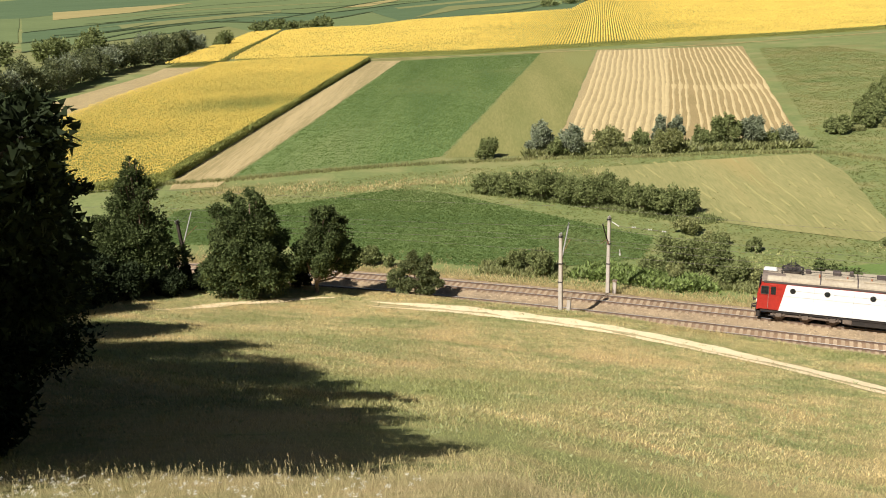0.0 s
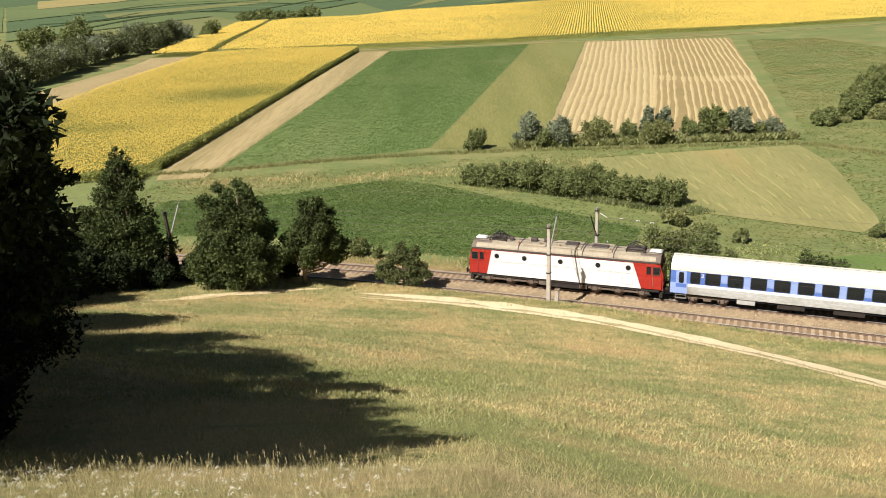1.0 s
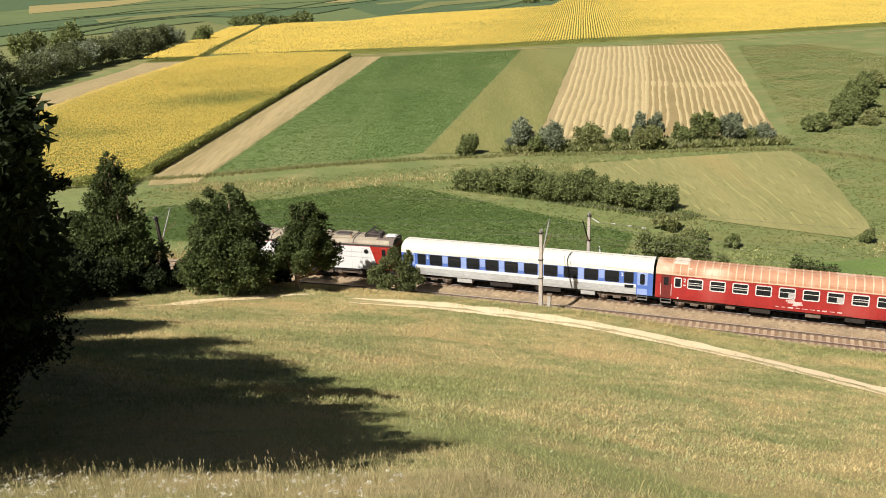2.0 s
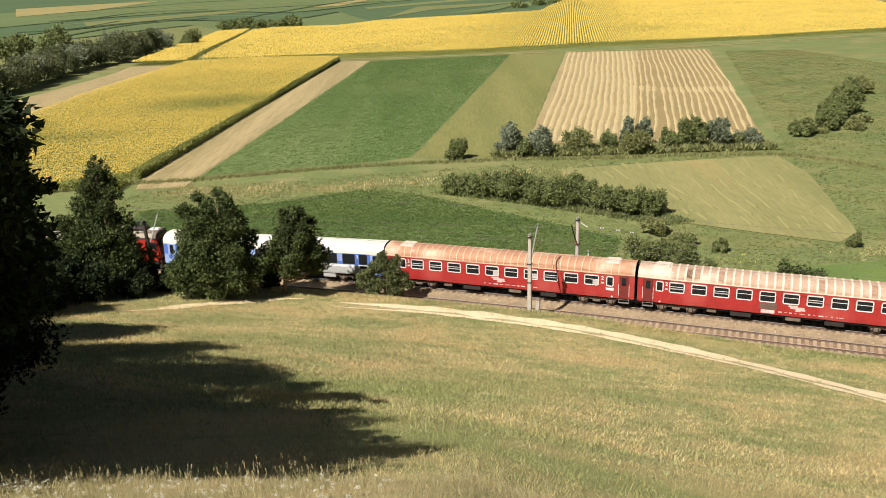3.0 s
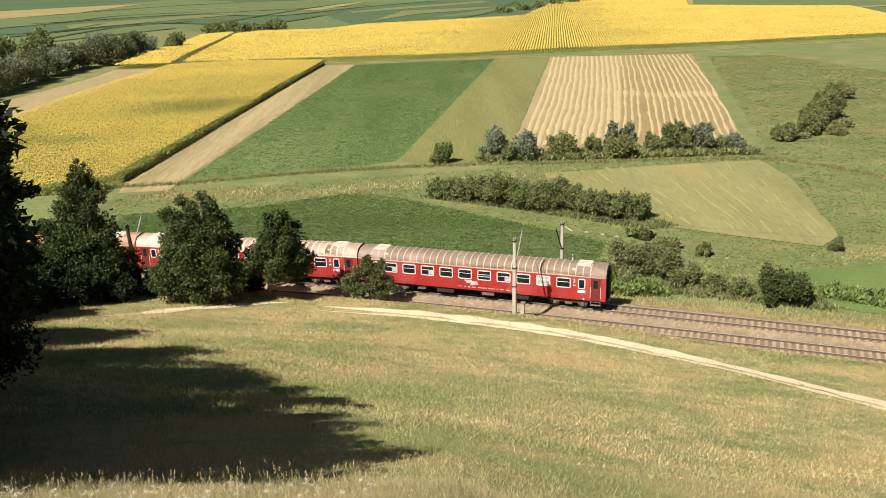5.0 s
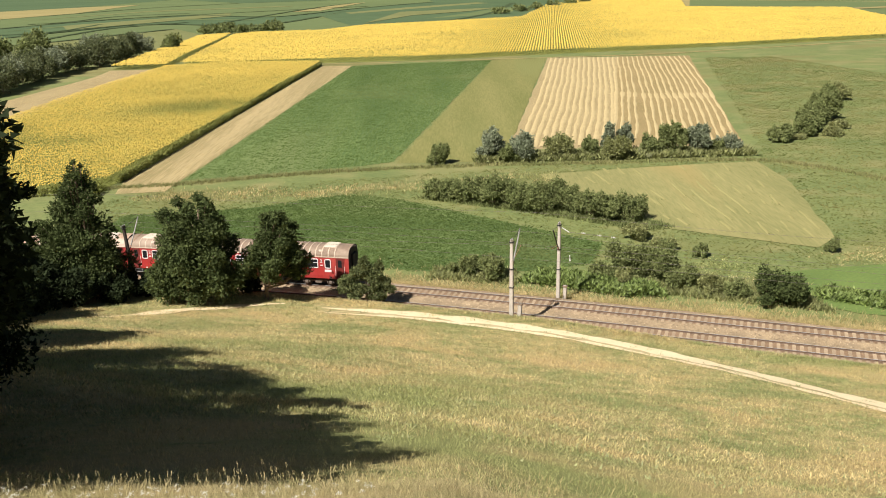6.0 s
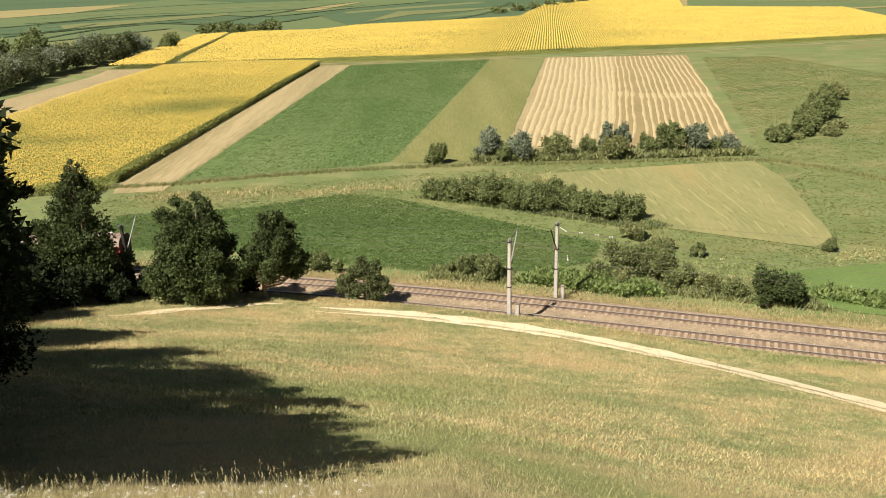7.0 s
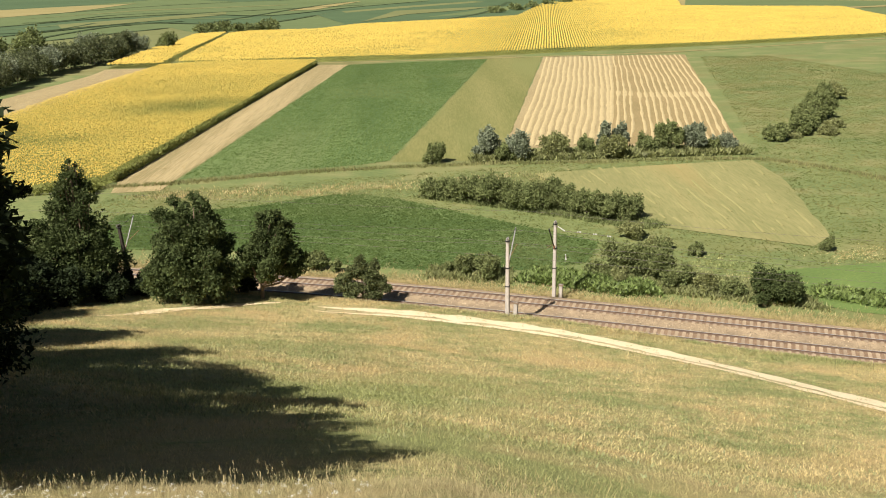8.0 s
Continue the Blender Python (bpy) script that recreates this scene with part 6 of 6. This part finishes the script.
            part("windscreen", plate(0.95, 0.72, 0.06, 0.05), M["glass"], t, "dark windscreen").matrix_basis = m
            part("headlamp", rod((i * (h - 0.05), y * 1.5, 1.55), (i * (h + 0.07), y * 1.5, 1.55), 0.14, n=14), M["porcelain"], t, "round headlamp")
        part("buffer_beam", box(min(i * h, i * (h + 0.08)), max(i * h, i * (h + 0.08)), -1.35, 1.35, 0.8, 1.2, bevel=0.02), M["under"], t, "dark buffer beam")
        part("snow_plough", box(min(i * (h - 0.3), i * h), max(i * (h - 0.3), i * h), -1.2, 1.2, 0.25, 0.8, bevel=0.04), M["under"], t)
        buffers(t, i * (h + 0.06), i)
    # louvred cases and raised hatches on the roof
    for x, w in ((2.8, 2.2), (-0.3, 2.6), (-3.3, 2.2)):
        part("roof_hatch", box(x - w / 2, x + w / 2, -1.0, 1.0, 3.68, 3.84, bevel=0.04), M["loco_roof"], t, "raised dusty roof hatch")
    for sd in (-1, 1):
        for i in (-1, 1):
            side_frame = part("side_frame", box(i * 5.1 - 2.75, i * 5.1 + 2.75, min(sd * 1.14, sd * 1.26), max(sd * 1.14, sd * 1.26), 0.52, 0.74, bevel=0.03), M["bogie"], t, "grimy bogie side frame")
            for a in (-2.1, 0.0, 2.1):
                part("axle_box", box(i * 5.1 + a - 0.24, i * 5.1 + a + 0.24, min(sd * 1.14, sd * 1.34), max(sd * 1.14, sd * 1.34), 0.42, 0.84, bevel=0.05), M["bogie"], side_frame)
                for dx in (-0.42, 0.42):
                    part("spring", rod((i * 5.1 + a + dx, sd * 1.24, 0.7), (i * 5.1 + a + dx, sd * 1.24, 1.02), 0.1), M["bogie"], side_frame)
            part("sand_box", box(i * 1.9 - 0.35 if i > 0 else -2.25, i * 1.9 + 0.35 if i > 0 else -1.55, min(sd * 1.1, sd * 1.36), max(sd * 1.1, sd * 1.36), 0.45, 0.95, bevel=0.03), M["bogie"], t)
    # roof
    part("roof", loft([(1.44, 3.3), (1.40, 3.46), (1.22, 3.66), (0.6, 3.76), (-0.6, 3.76), (-1.22, 3.66), (-1.40, 3.46), (-1.44, 3.3)], -8.3, 8.3, True), M["loco_roof"], t, "dusty brown roof")
    for i in (-1, 1):
        part("cab_roof", loft([(1.45, 3.29), (1.32, 3.54), (0.9, 3.76), (-0.9, 3.76), (-1.32, 3.54), (-1.45, 3.29)], min(i * 6.9, i * 8.72), max(i * 6.9, i * 8.72), True), M["cab_roof"], t, "dark brown cab roof")
        part("roof_edge", box(-8.55, 8.55, min(i * 1.40, i * 1.475), max(i * 1.40, i * 1.475), 3.2, 3.36, bevel=0.015), M["loco_edge"], t, "dark gutter edge")
        part("roof_lamp", box(i * 8.15 - 0.55, i * 8.15 + 0.55, -0.36, 0.36, 3.72, 3.96, bevel=0.11), M["porcelain"], t, "white roof lamp housing")
    for x in (-4.6, -1.8, 1.4, 4.2):
        part("roof_joint", loft([(y * 1.01, z + 0.02) for y, z in [(1.42, 3.38), (1.40, 3.46), (1.22, 3.66), (0.6, 3.76), (-0.6, 3.76), (-1.22, 3.66), (-1.40, 3.46), (-1.42, 3.38)]], x - 0.05, x + 0.05, True), M["loco_edge"], t)
    for x, w, d, z in ((6.4, 1.3, 0.9, 0.28), (-6.4, 1.5, 1.0, 0.3), (3.0, 0.6, 0.5, 0.35), (-0.6, 1.2, 0.7, 0.22), (5.2, 0.4, 0.4, 0.3), (-3.2, 1.5, 0.8, 0.16), (1.9, 0.3, 0.3, 0.4)):
        part("roof_box", box(x - w / 2, x + w / 2, -d / 2, d / 2, 3.74, 3.78 + z, bevel=0.04), M["loco_edge"], t, "dark roof equipment")
    for x in (4.3, 2.2, 0.4, -1.2, -4.2):
        bm = bmesh.new()
        for j in range(4):
            add_rod(bm, (x, 0.75, 3.72 + j * 0.07), (x, 0.75, 3.78 + j * 0.07), 0.08, 0.05)
        part("roof_insulator", bm, M["insulator"], t)
    part("roof_cable", rod((6.0, 0.75, 4.12), (-5.5, 0.75, 4.12), 0.02), M["dark_steel"], t)
    for i, up in ((1, 0.3), (-1, 0.35)):
        # two pantographs, the rear one raised
        x = i * 6.4
        bm = bmesh.new()
        for y in (-0.55, 0.55):
            add_box(bm, x - 0.9, x + 0.9, y - 0.03, y + 0.03, 3.96, 4.02)
            for dx in (-0.8, 0.8):
                add_rod(bm, (x + dx, y, 3.75), (x + dx, y, 3.98), 0.07, n=8)
            add_rod(bm, (x - 0.8, y, 4.04), (x + 0.5 * i, y * 0.8, 4.04 + up * 0.5), 0.045)
            add_rod(bm, (x + 0.5 * i, y * 0.8, 4.04 + up * 0.5), (x, y * 0.6, 4.10 + up), 0.04)
            add_rod(bm, (x + 0.8, y, 4.04), (x - 0.5 * i, y * 0.8, 4.04 + up * 0.5), 0.045)
            add_rod(bm, (x - 0.5 * i, y * 0.8, 4.04 + up * 0.5), (x, y * 0.6, 4.10 + up), 0.04)
        add_box(bm, x - 0.18, x - 0.12, -0.8, 0.8, 4.10 + up, 4.14 + up)
        add_box(bm, x + 0.12, x + 0.18, -0.8, 0.8, 4.10 + up, 4.14 + up)
        part("pantograph", bm, M["dark_steel"], t, "dark folded pantograph frame")
    part("sole_bar", box(-8.7, 8.7, -1.38, 1.38, 0.86, 1.04), M["under"], t, "black sole bar")
    part("battery_box", box(-1.7, 1.9, -1.3, 1.3, 0.35, 0.9, bevel=0.05), M["under"], t, "black transformer box")
    # the body stands 0.3 m higher at the eaves than a coach
    for ob in t.children_recursive:
        if ob.matrix_basis.translation.z > 1.2:
            ob.matrix_basis = Matrix.Translation((0, 0, (ob.matrix_basis.translation.z - 1.0) * 0.13)) @ ob.matrix_basis
        elif ob.data.users == 1:
            for p in ob.data.vertices:
                if p.co.z > 1.0:
                    p.co.z = 1.0 + (p.co.z - 1.0) * 1.13
    bogie(t, 5.1, (-2.1, 0.0, 2.1), 0.62)
    bogie(t, -5.1, (-2.1, 0.0, 2.1), 0.62)
    return t


LOCO = locomotive()
TRAIN = [(LOCO, 9.3, 5.1), (blue_coach(), 30.95, 8.7), (red_coach(M["roof_orange"], M["rib_light"], "red passenger coach with a faded orange ribbed roof", 1), 55.15, 8.6),
         (red_coach(M["roof_pale"], M["rib_white"], "red passenger coach with a pale patched ribbed roof", 2, louvre=True, rib_half=0.085), 79.4, 8.6), (red_coach(M["roof_brown"], M["rib_brown"], "red passenger coach with a brown ribbed roof", 3), 103.6, 8.6)]


def vehicle_pose(s, wheelbase):
    """The pose of a vehicle whose middle is s metres along, on its two bogies."""
    x0, y0, _ = along(s - wheelbase)
    x1, y1, _ = along(s + wheelbase)
    return pose((x0 + x1) / 2, (y0 + y1) / 2, 0, 0, 0, math.degrees(math.atan2(y1 - y0, x1 - x0)))


def motions():
    for ob, back, wheelbase in TRAIN:
        walk(ob, [(k * 0.25, vehicle_pose(4.35 + 24.8 * k * 0.25 - back, wheelbase)) for k in range(33)])


motions()
